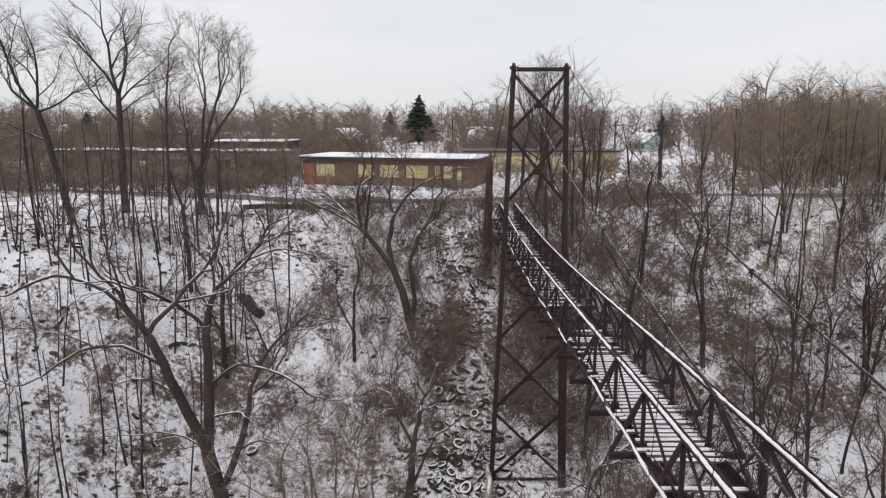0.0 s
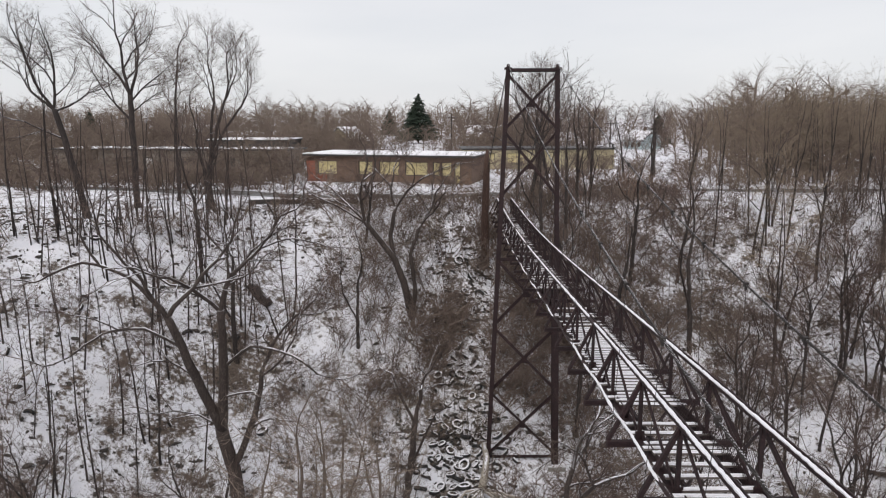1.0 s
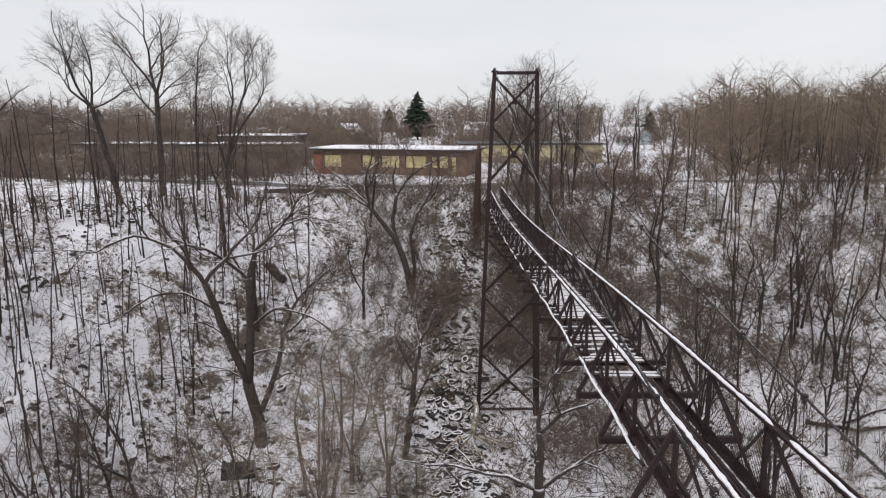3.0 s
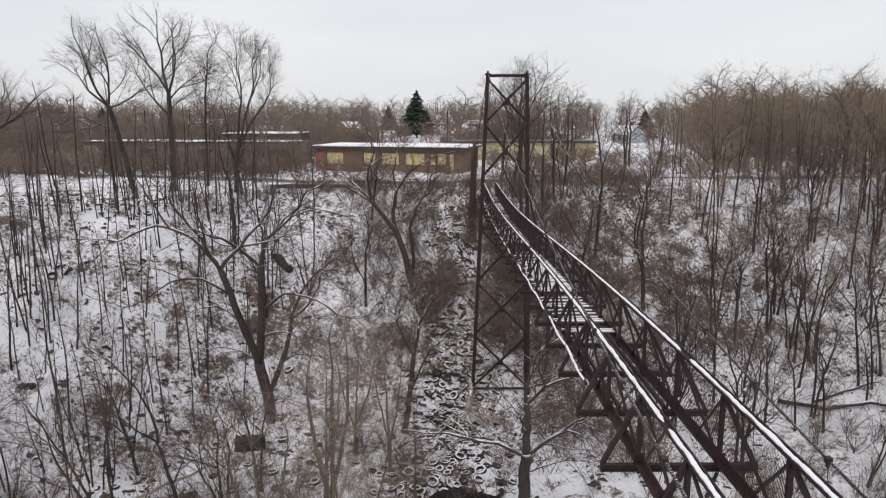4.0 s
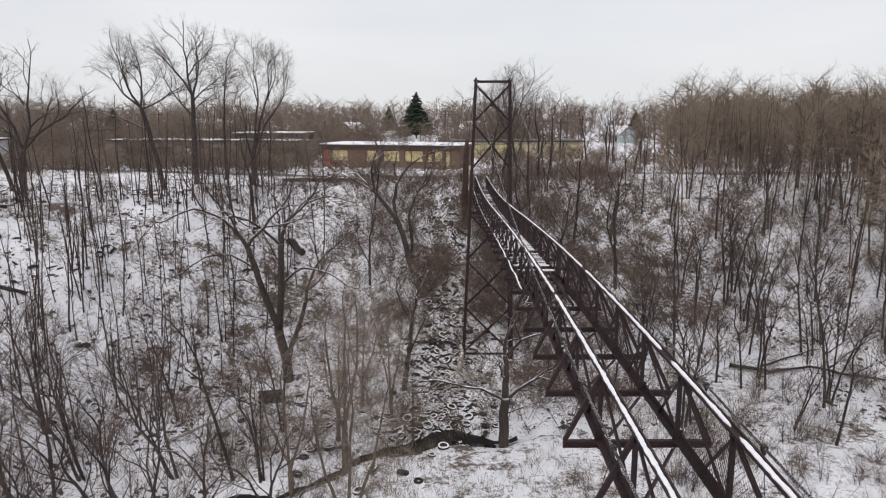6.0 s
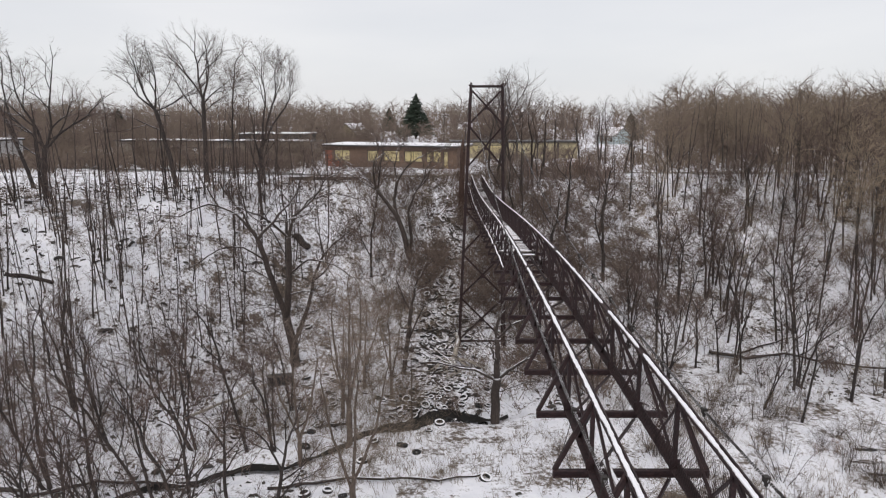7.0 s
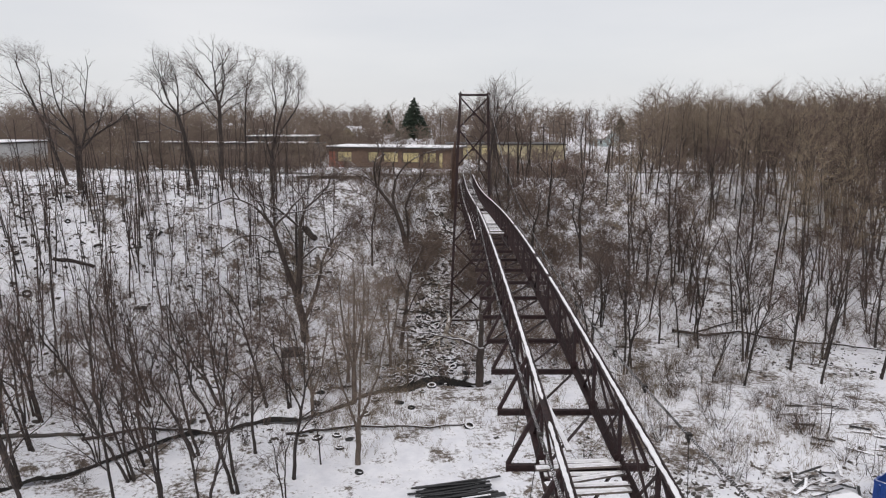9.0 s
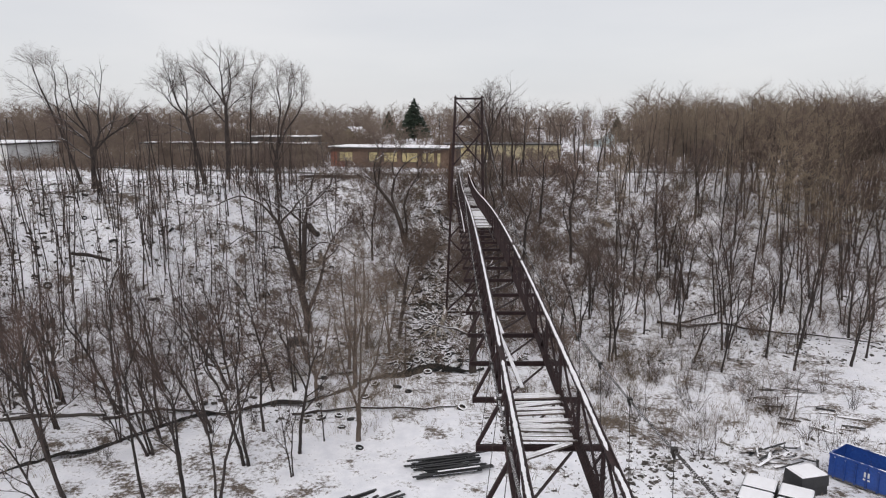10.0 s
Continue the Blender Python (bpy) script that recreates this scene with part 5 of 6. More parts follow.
for i in range(130):
    x = rng.uniform(-100, -19)
    s = rng.uniform(0.25, 0.6)
    spots.append((rng.randrange(5), x, 103.5 - 0.14 * (x + 40) - rng.uniform(1.0, 14.0), land(x, 100) - 0.3, rng.uniform(0, 6.28), s * 1.5, s))
for i in range(310):
    x, y = rng.uniform(-95, 34), rng.uniform(127, 152)
    if 24 < x or -12 < x < 1:
        continue
    s = rng.uniform(0.4, 0.68)
    spots.append((rng.randrange(5), x, y, land(x, y) - 0.3, rng.uniform(0, 6.28), s * 1.6, s))
merged("far_wood", FARS, spots, (M_FAR,), "hazy brown belt of bare trees on the horizon", "woods")

# russet brush at the bank edge past the tower
RUSSET = tree_pair("russet_shrub", 330, [(0.25 * (k % 3 - 1), 0.25 * (k // 3 - 1), 0.25 * (k % 3 - 1), 0.25 * (k // 3 - 1), 2.4, 0.02) for k in range(9)], SHRUB, M_RUSTLEAF)
rng = random.Random(43)
for x, y, s in [(rng.gauss(19, 3.5), rng.gauss(70, 2.5), rng.uniform(0.7, 1.2)) for _ in range(24)] + [(27.6, 20.0, 0.55), (29.0, 20.2, 0.6), (2.2, 66.5, 1.0), (3.4, 66.0, 0.9)]:
    plant(RUSSET, x, y, rng.uniform(0, 360), s, "russet-brown dry shrub in the snow", "russet shrubs", "shrub", category="shrub")

# brush: thin stems with side twigs, too thick to count
def brush_clump(seed, h, w):
    rng = random.Random(seed)
    g = Geo()
    for k in range(8):
        d = Vector((rng.gauss(0, 0.4), rng.gauss(0, 0.4), 1)).normalized()
        p = Vector((rng.gauss(0, 0.3), rng.gauss(0, 0.3), -0.1))
        q = p + d * h * rng.uniform(0.6, 1.1)
        g.blade(p, q, w)
        for j in range(5):
            b = p.lerp(q, rng.uniform(0.25, 0.9))
            e = b + (d + Vector((rng.gauss(0, 0.7), rng.gauss(0, 0.7), rng.gauss(0, 0.3)))).normalized() * h * rng.uniform(0.2, 0.4)
            g.blade(b, e, w * 0.75)
            for m in range(2):
                c = b.lerp(e, rng.uniform(0.3, 0.9))
                g.blade(c, c + Vector((rng.gauss(0, 0.6), rng.gauss(0, 0.6), rng.uniform(0, 0.8))) * h * 0.16, w * 0.6)
    return (g.mesh("clump", M_TWIG),)


THICK = [brush_clump(500 + i, 3.0, 0.05) for i in range(5)]
THIN = [brush_clump(520 + i, 2.4, 0.02) for i in range(6)]
rng = random.Random(47)
spots = []
while len(spots) < 520:
    x, y = rng.uniform(-95, 62), rng.uniform(78, 122)
    front = 96.5 - 0.14 * (x + 40) if x < -18 else 83.0
    if -20 < x < 8 and (81 < y or rng.random() < 0.75):
        continue
    if x <= -20 and (y > front or rng.random() < 0.3) or x >= 8 and (y > 111 or rng.random() < 0.8):
        continue
    s = rng.uniform(0.5, 1.25)
    spots.append((rng.randrange(5), x, y, land(x, y), rng.uniform(0, 6.28), s * 1.4, s))
for i in range(170):
    x, y = rng.uniform(-110, 30), rng.uniform(121, 165)
    if abs(x + 5.5) < 5:
        continue
    s = rng.uniform(1.0, 2.0)
    spots.append((rng.randrange(5), x, y, land(x, y), rng.uniform(0, 6.28), s * 1.5, s))
for i in range(90):
    x = rng.uniform(-24, 6)
    y = float(np.interp(x, EDGE_X, EDGE_Y)) + rng.uniform(-2.0, 1.5)
    s = rng.uniform(0.25, 0.55)
    spots.append((rng.randrange(5), x, y, land(x, y), rng.uniform(0, 6.28), s * 1.6, s))
for i in range(40):
    x, y = rng.uniform(-16, 3), rng.uniform(82.5, 85.5) - 0
    s = rng.uniform(0.12, 0.3)
    spots.append((rng.randrange(5), x, y, land(x, y), rng.uniform(0, 6.28), s * 1.8, s))
merged("roadside_brush", THICK, spots, (M_FAR,), "brown leafless brush along the road and houses", "brush")
spots = []
for i in range(1000):
    z = rng.random()
    if z < 0.18:
        x, y = rng.gauss(-2.0, 6.0), rng.uniform(44, 66)
    elif z < 0.2:
        x, y = rng.uniform(1, 13), rng.uniform(27, 46)
    elif z < 0.82:
        x, y = rng.uniform(8, 72), rng.uniform(36, 70)
    else:
        x, y = rng.uniform(-55, -10), rng.uniform(16, 56)
    s = rng.uniform(0.5, 1.5)
    spots.append((rng.randrange(6), x, y, land(x, y), rng.uniform(0, 6.28), s * 1.1, s))
thicket = []
for i in range(420):
    x, y = (rng.uniform(6, 24), rng.uniform(46, 69)) if i < 120 else (rng.uniform(3.5, 16), rng.uniform(29, 60)) if i > 290 else (rng.gauss(-5, 4.5), rng.uniform(44, 64)) if i > 262 else (rng.uniform(6, 24), rng.uniform(46, 69)) if i < 140 else (rng.gauss(-0.2, 1.3), rng.uniform(47.5, 52.5)) if i < 165 else (rng.gauss(7.5, 2), rng.uniform(44, 58))
    s = rng.uniform(0.6, 1.6)
    thicket.append((rng.randrange(6), x, y, land(x, y), rng.uniform(0, 6.28), s * 1.1, s))
merged("bank_thicket", [brush_clump(540 + i, 2.6, 0.028) for i in range(6)], thicket, (M_TWIG_GREY,), "dark tangled thicket below the bridge abutment", "brush")
merged("slope_brush", THIN, spots, (M_TWIG_GREY,), "thin tangled brown brush on the snowy slopes", "brush")


def conifer(name, seed, h, wide, rows):
    rng = random.Random(seed)
    t, c = Geo(), Geo()
    t.tube([(0, 0, -0.3), (0, 0, h * 0.5), (0, 0, h)], [h * 0.018, h * 0.012, 0.02], 6)
    for i in range(rows):
        f = i / rows
        z = h * (0.10 + 0.88 * f)
        reach = wide * (1 - f) ** 0.85 + 0.15
        for k in range(18):
            a = rng.uniform(0, 6.28)
            ln = reach * rng.uniform(0.5, 1.12)
            tip = Vector((math.cos(a) * ln, math.sin(a) * ln, z - 0.10 * ln + rng.uniform(-0.5, 0.5)))
            root = Vector((0, 0, z + 0.15))
            for j in range(7):
                p = root.lerp(tip, 0.25 + 0.75 * j / 7)
                q = p + Vector((math.cos(a + rng.uniform(-1.1, 1.1)), math.sin(a + rng.uniform(-1.1, 1.1)), rng.uniform(-0.45, 0.2))) * ln * 0.33
                c.spike(p, q, 0.30 * (1 - 0.4 * f))
    return t.mesh(name + "_trunk", M_BARK, True), c.mesh(name + "_crown", M_NEEDLE)


PINE = conifer("pine", 7, 15.0, 6.2, 26)
plant(PINE, -7.6, 232.0, 0, 1.08, "dark green conifer above the bare woods", "conifers")
plant(PINE, 62.0, 205.0, 40, 0.62, "dark green conifer above the bare woods", "conifers")
plant(PINE, -24.0, 330.0, 90, 0.8, "dark green conifer above the bare woods", "conifers")
plant(PINE, -108.0, 220.0, 200, 0.7, "dark green conifer above the bare woods", "conifers")


# ---- road and bank wall ----
road = Geo()
rp = [(-140, 118), (-78, 95), (-52, 85), (-32, 79), (-13, 72.5), (2, 72), (14, 75), (30, 78), (60, 78), (120, 74)]
rs = [(float(x), float(np.interp(x, [p[0] for p in rp], [p[1] for p in rp]))) for x in np.arange(-140, 120, 1.5)]
for x, y in rs:
    for w in (-1.9, 1.9):
        road.v.append((x, y + w, land(x, y + w) + 0.06))
road.f = [(2 * i, 2 * i + 2, 2 * i + 3, 2 * i + 1) for i in range(len(rs) - 1)]
solid("road", road, M_ROAD, "narrow slushy road along the top of the bank", "road", kind="structure")

for x0, x1 in ((-18.5, -12.5), (-12.2, -8.0)):
    g, s = Geo(), Geo()
    for i in range(12):
        a, b = x0 + (x1 - x0) * i / 12, x0 + (x1 - x0) * (i + 1) / 12
        g.box(((a + b) / 2, 65.9 + 0.15 * math.sin(a), land(a, 66) + 0.05), (b - a + 0.02, 0.45, 0.8 + 0.12 * math.sin(a * 3)))
        s.box(((a + b) / 2, 65.9 + 0.15 * math.sin(a), land(a, 66) + 0.5), (b - a + 0.02, 0.5, 0.09), taper=0.85)
    w = solid("bank_wall", g, M_MUD, "low dark retaining wall on top of the bank with snow on it", "wall", kind="structure")
    part("snow", s, M_SNOW, w)


# ---- buildings ----
def wall_with_bays(ob, length, high, bays, mat, board, sill, head, door=None, pier=None):
    """A front wall along +x with real openings; boards stand recessed in them."""
    edges = sorted(bays)
    under, over = Geo(), Geo()
    over.box((length / 2, 0.15, (head + high) / 2), (length, 0.3, high - head))
    part("wall", over, mat, ob)
    at = 0.0
    piers = []
    for a, b in edges:
        piers.append((at, a))
        if door is None or (a, b) != door:
            part("wall", Geo().box(((a + b) / 2, 0.15, sill / 2), (b - a, 0.3, sill)), mat, ob)
        z0 = 0.05 if (a, b) == door else sill
        win = part("boarded_window" if (a, b) != door else "boarded_door", Geo().box(((a + b) / 2, 0.2, (z0 + head) / 2), (b - a - 0.12, 0.05, head - z0 - 0.1)), board, ob, "pale yellow boarded opening")
        fr = Geo()
        for x in (a + 0.04, b - 0.04):
            fr.box((x, 0.16, (z0 + head) / 2), (0.08, 0.12, head - z0))
        fr.box(((a + b) / 2, 0.16, head - 0.04), (b - a - 0.16, 0.12, 0.08)).box(((a + b) / 2, 0.14, z0 + 0.04), (b - a - 0.16, 0.16, 0.08))
        part("frame", fr, M_DARK, win)
        if b - a > 2.0:
            part("seam", Geo().box(((a + b) / 2, 0.17, (z0 + head) / 2), (0.05, 0.03, head - z0 - 0.2)), M_DARK, win)
        at = b
    piers.append((at, length))
    for a, b in piers:
        if b - a > 0.02:
            part("pier", Geo().box(((a + b) / 2, 0.12, head / 2), (b - a, 0.36, head)), pier or mat, ob)


def flat_roof(ob, length, deep, high, over=0.5, snow=True):
    r = part("roof", Geo().box((length / 2, deep / 2, high + 0.12), (length + 2 * over, deep + 2 * over, 0.24)), M_DARK, ob, "flat roof with a dark fascia")
    if snow:
        part("roof_snow", Geo().box((length / 2, deep / 2, high + 0.31), (length + 2 * over - 0.12, deep + 2 * over - 0.12, 0.14), taper=0.995), M_SNOW, r, "even layer of snow")


def box_walls(ob, length, deep, high, mat):
    part("wall", Geo().box((0.15, deep / 2, high / 2), (0.3, deep - 0.62, high)), mat, ob)
    part("wall", Geo().box((length - 0.15, deep / 2, high / 2), (0.3, deep - 0.62, high)), mat, ob)
    part("wall", Geo().box((length / 2, deep - 0.15, high / 2), (length, 0.3, high)), mat, ob)


# long low building with boarded windows
low = thing("boarded_building", (-17.9, 92.3, 14.75), "low brick building with pale boarded windows and snowy flat roof", "building", turn=-15.5)
wall_with_bays(low, 22.4, 3.35, [(1.6, 4.3), (7.35, 9.3), (10.2, 12.9), (13.7, 16.7), (17.4, 18.3), (18.5, 19.8), (20.2, 20.95)], M_BRICK, M_BOARD, 1.0, 2.75, door=(20.2, 20.95))
box_walls(low, 22.4, 9.0, 3.35, M_BRICK)
for c, s in (((0.65, -0.085, 1.36), (1.2, 0.05, 2.7)), ((2.2, -0.085, 0.5), (1.4, 0.05, 0.96))):
    part("wall", Geo().box(c, s), M_RED, low, "patch of red brick")
flat_roof(low, 22.4, 9.0, 3.35)

tan = thing("tan_building", (3.5, 113.0, 14.6), "long tan building with a flat roof behind the bridge", "building", turn=2.0)
wall_with_bays(tan, 24.4, 3.3, [(2.0, 5.0), (7.0, 10.0)], M_TAN, M_BOARD, 1.1, 2.8)
box_walls(tan, 24.4, 10.0, 3.3, M_TAN)
flat_roof(tan, 24.4, 10.0, 3.3, 0.25, False)
for x in (12.5, 16.5, 20.5):
    part("pilaster", Geo().box((x, -0.08, 1.6), (0.35, 0.16, 3.2)), M_DARK, tan)

long_one = thing("long_building", (-59.0, 106.7, 14.6), "long brown building with a snow-edged flat roof", "building", turn=-8.0)
wall_with_bays(long_one, 37.0, 3.7, [(4, 7), (10, 13), (14.8, 16.2), (20, 23), (26, 29), (32, 35)], M_GREYWALL, M_DARK, 0.9, 2.7, door=(14.8, 16.2))
part("white_door", Geo().box((15.5, 0.1, 1.3), (1.2, 0.06, 2.4)), M_WHITE, long_one, "white door panel")
box_walls(long_one, 37.0, 7.0, 3.7, M_GREYWALL)
flat_roof(long_one, 37.0, 7.0, 3.7, snow=False)
for x0, x1, y0, y1 in ((1.0, 7.5, 0.2, 6.0), (9.0, 11.5, 2.0, 6.8), (14.0, 20.0, -0.2, 5.0), (22.5, 25.0, 1.5, 6.0), (27.0, 35.5, 0.4, 6.6)):
    part("roof_snow", Geo().box(((x0 + x1) / 2, (y0 + y1) / 2, 4.0), (x1 - x0, y1 - y0, 0.12), taper=0.92), M_SNOW, long_one, "thin patch of snow")

dark_one = thing("dark_garage", (-39.0, 118.0, 14.6), "dark flat-roofed building under a snowy roof", "building", turn=-4.0)
wall_with_bays(dark_one, 13.0, 4.6, [(2, 5), (8, 11)], M_DARK, M_BRICK, 0.9, 2.7)
box_walls(dark_one, 13.0, 10.0, 4.6, M_DARK)
flat_roof(dark_one, 13.0, 10.0, 4.6, 0.3)


def house(x, y, turn, long, deep, eave, ridge, mat, label, windows=3):
    """A gabled house; the ridge runs along +x, the front looks to -y."""
    ob = thing("house", (x, y, land(x, y) - 0.2), label, "house", "houses", turn=turn)
    g = Geo()
    g.v = [(0, 0, 0), (long, 0, 0), (long, deep, 0), (0, deep, 0), (0, 0, eave), (long, 0, eave), (long, deep, eave), (0, deep, eave), (0, deep / 2, ridge), (long, deep / 2, ridge)]
    g.f = [(0, 1, 5, 4), (2, 3, 7, 6), (1, 2, 6, 9, 5), (3, 0, 4, 8, 7), (3, 2, 1, 0)]
    part("wall", g, mat, ob)
    slope = (ridge - eave) / (deep / 2)
    for s in (0, 1):
        r, sn = Geo(), Geo()
        y0, y1 = (-0.45, deep / 2) if s == 0 else (deep + 0.45, deep / 2)
        z0 = eave - 0.45 * slope
        r.beam((long / 2, y0, z0 + 0.1), (long / 2, y1, ridge + 0.1), long + 0.8, 0.16)
        sn.beam((long / 2, y0, z0 + 0.25), (long / 2, y1, ridge + 0.25), long + 0.7, 0.14)
        rf = part("roof", r, M_DARK, ob)
        part("roof_snow", sn, M_SNOW, rf, "snow on the roof slope")
    for i in range(windows):
        cx = long * (i + 0.5) / windows
        w = part("window", Geo().box((cx, -0.03, eave * 0.55), (1.1, 0.08, 1.4)), M_WHITE, ob)
        part("pane", Geo().box((cx, -0.08, eave * 0.55), (0.9, 0.03, 1.2)), M_GLASS, w)
    for cy in (deep * 0.3, deep * 0.7):
        w = part("window", Geo().box((-0.03, cy, eave * 0.55), (0.08, 1.0, 1.4)), M_DARK, ob)
        part("pane", Geo().box((-0.08, cy, eave * 0.55), (0.03, 0.8, 1.2)), M_GLASS, w)
    part("chimney", Geo().box((long * 0.65, deep * 0.5, ridge + 0.5), (0.6, 0.6, 1.4)), M_BRICK, ob)
    return ob


house(-75.0, 203.0, 10, 10.5, 8.0, 3.4, 6.6, M_WHITE, "white gabled house with a snowy roof")
house(6.0, 172.0, -4, 9.0, 8.0, 3.4, 6.4, M_WHITE, "pale house with a snow-covered roof")
house(48.5, 190.0, -62, 7.0, 6.4, 2.6, 4.8, M_TEAL, "pale blue gabled house beside a snowy yard")
house(-120.0, 210.0, 15, 10.0, 8.0, 3.6, 6.6, M_WHITE, "white gabled house with a snowy roof")
house(-98.0, 168.0, -6, 9.0, 7.0, 3.2, 5.8, M_WHITE, "white gabled house with a snowy roof")
house(-52.0, 160.0, 4, 14.0, 8.0, 3.4, 5.2, M_WHITE, "low house with a wide snowy roof")
house(-20.0, 158.0, 70, 8.0, 6.5, 3.4, 6.2, M_TAN, "yellowish gabled house half hidden by brush")

shed = thing("white_garage", (-89.0, 85.0, 14.4), "white metal garage at the snowy field", "garage", turn=-12.0)
wall_with_bays(shed, 19.0, 4.6, [(3, 6), (9, 12)], M_WHITE, M_TAN, 0.8, 3.0)
box_walls(shed, 19.0, 12.0, 4.6, M_WHITE)
flat_roof(shed, 19.0, 12.0, 4.6, 0.3)


def utility_pole(x, y, h):
    ob = thing("utility_pole", (x, y, land(x, y)), "wooden utility pole with a crossarm", "utility pole", "utility poles")
    part("pole", Geo().tube([(0, 0, -0.5), (0, 0, h)], [0.16, 0.11], 7), M_BARK, ob, smooth=True)
    part("crossarm", Geo().box((0, -0.14, h - 0.8), (2.2, 0.1, 0.12)), M_BARK, ob)
    for dx in (-1.0, -0.5, 0.5, 1.0):
        part("insulator", Geo().tube([(dx, -0.14, h - 0.74), (dx, -0.14, h - 0.58)], [0.04, 0.05], 6), M_CONC, ob)


for x, y, h in ((29.5, 124.0, 8.0), (31.0, 150.0, 8.5), (-62.0, 140.0, 9.0), (-92.0, 118.0, 8.5), (2.0, 150.0, 9.0), (22.0, 105.0, 7.5)):
    utility_pole(x, y, h)

# wires that cross the valley
for k, (a, b, sag) in enumerate((((21.0, 92.0, 21.2), (64.0, 8.0, 14.0), 2.0), ((21.6, 92.0, 21.2), (67.0, 8.0, 14.3), 2.2))):
    a, b = Vector(a), Vector(b)
    pts = [a.lerp(b, i / 24) - Vector((0, 0, sag * 4 * (i / 24) * (1 - i / 24))) for i in range(25)]
    wire = solid("overhead_wire", Geo().tube(pts, [0.018] * 25, 4), M_CABLE, "thin overhead wire sagging across the ravine", "wire", "overhead wires")

# ---- tyres ----
def tyre_meshes(r, seed):
    rng = random.Random(seed)
    g = Geo()
    nb, prof = 14, [(-0.30, 0.62), (-0.34, 0.86), (-0.27, 0.98), (0.0, 1.0), (0.27, 0.98), (0.34, 0.86), (0.30, 0.62), (0.22, 0.66), (-0.22, 0.66)]
    m = len(prof)
    for i in range(nb):
        a = 2 * math.pi * i / nb
        for h, q in prof:
            g.v.append((math.cos(a) * q * r, math.sin(a) * q * r, h * r * 0.95 + 0.3 * r))
    for i in range(nb):
        for k in range(m):
            a, b = i * m + k, i * m + (k + 1) % m
            c, d = ((i + 1) % nb) * m + (k + 1) % m, ((i + 1) % nb) * m + k
            g.f.append((a, d, c, b))
    s = Geo()
    for i in range(nb):
        a = 2 * math.pi * i / nb
        lump = 0.03 * rng.random()
        for q, z in ((0.64, 0.575), (0.72, 0.66 + lump), (0.86, 0.67 + lump), (0.97, 0.58)):
            s.v.append((math.cos(a) * q * r, math.sin(a) * q * r, z * r))
    for i in range(nb):
        for k in range(3):
            a = i * 4 + k
            d = ((i + 1) % nb) * 4 + k
            s.f.append((a, d, d + 1, a + 1))
    return g.mesh("tyre", M_TYRE, True), s.mesh("snow", M_SNOW, True)


TYRES = [tyre_meshes(r, i) for i, r in enumerate((0.28, 0.31, 0.35, 0.42))]
rng = random.Random(77)
spots = []
while len(spots) < 296:
    z = rng.random()
    if z < 0.24:
        x, y = rng.gauss(0.8, 2.0), rng.gauss(29.5, 2.0)
    elif z < 0.66:
        x, y = rng.gauss(1.2, 1.5), rng.gauss(41.5, 2.4)
    elif z < 0.84:
        y = 42 + 15 * rng.random()
        x = rng.gauss(0.8 + (y - 42) * 0.07, 1.1)
    elif z < 0.92:
        x, y = rng.gauss(-8, 5), rng.gauss(26, 7)
    else:
        x, y = rng.uniform(-42, -10), rng.uniform(22, 50)
    if any((x - a) ** 2 + (y - b) ** 2 < 0.26 for a, b in spots) or y < 8:
        continue
    spots.append((x, y))
spots += [(-3.8, 9.8), (-5.6, 13.5), (-7.5, 15.0)]
for i, (x, y) in enumerate(spots):
    body, snow = TYRES[rng.choice((0, 0, 1, 1, 2, 3))]
    gz = land(x, y)
    dx, dy = (land(x + 0.4, y) - land(x - 0.4, y)) / 0.8, (land(x, y + 0.4) - land(x, y - 0.4)) / 0.8
    ob = solid("tyre", body, None, "old black tyre lying in the snow", "tyre", "scattered tyres", loc=pose(x, y, gz - 0.03, math.degrees(math.atan(dy)) + rng.uniform(-16, 16), -math.degrees(math.atan(dx)) + rng.uniform(-16, 16), rng.uniform(0, 360)))
    if rng.random() < 0.65:
        part("snow", snow, None, ob, "ring of snow on the sidewall")


# ---- fallen timber ----
def log(name, pts, r0, r1, label, mat=M_BARK, snow=True, group="fallen logs"):
    ends = [Vector(p) for p in pts]
    n = 5 * (len(ends) - 1) + 1
    pts = []
    for i in range(n):
        k = min(i // 5, len(ends) - 2)
        p = ends[k].lerp(ends[k + 1], i / 5 - k)
        pts.append(p + Vector((0.1 * noise.noise((p.x, p.y, 1)), 0.3 * noise.noise((p.x * 0.5, p.y, 2)), 0.14 * noise.noise((p.x * 0.8, p.y, 3)))))
    rad = [(r0 + (r1 - r0) * i / (n - 1)) * (1 + 0.2 * noise.noise((i * 0.7, r0, 4))) for i in range(n)]
    ob = solid(name, Geo().tube(pts, rad, 8), mat, label, "log", group, smooth=True)
    if snow:
        run = []
        for i in range(n):
            bare = noise.noise((pts[i].x * 0.6, pts[i].y, 9)) < -0.1
            if not bare:
                run.append(pts[i] + Vector((0, 0, rad[i] * 0.8)))
            if (bare or i == n - 1) and run:
                if len(run) > 1:
                    part("snow", Geo().tube(run, [rad[i] * 0.55] * len(run), 5), M_SNOW, ob, "strip of snow", smooth=True)
                run = []
    return ob


def on_land(x, y, up=0.2):
    return (x, y, land(x, y) + up)


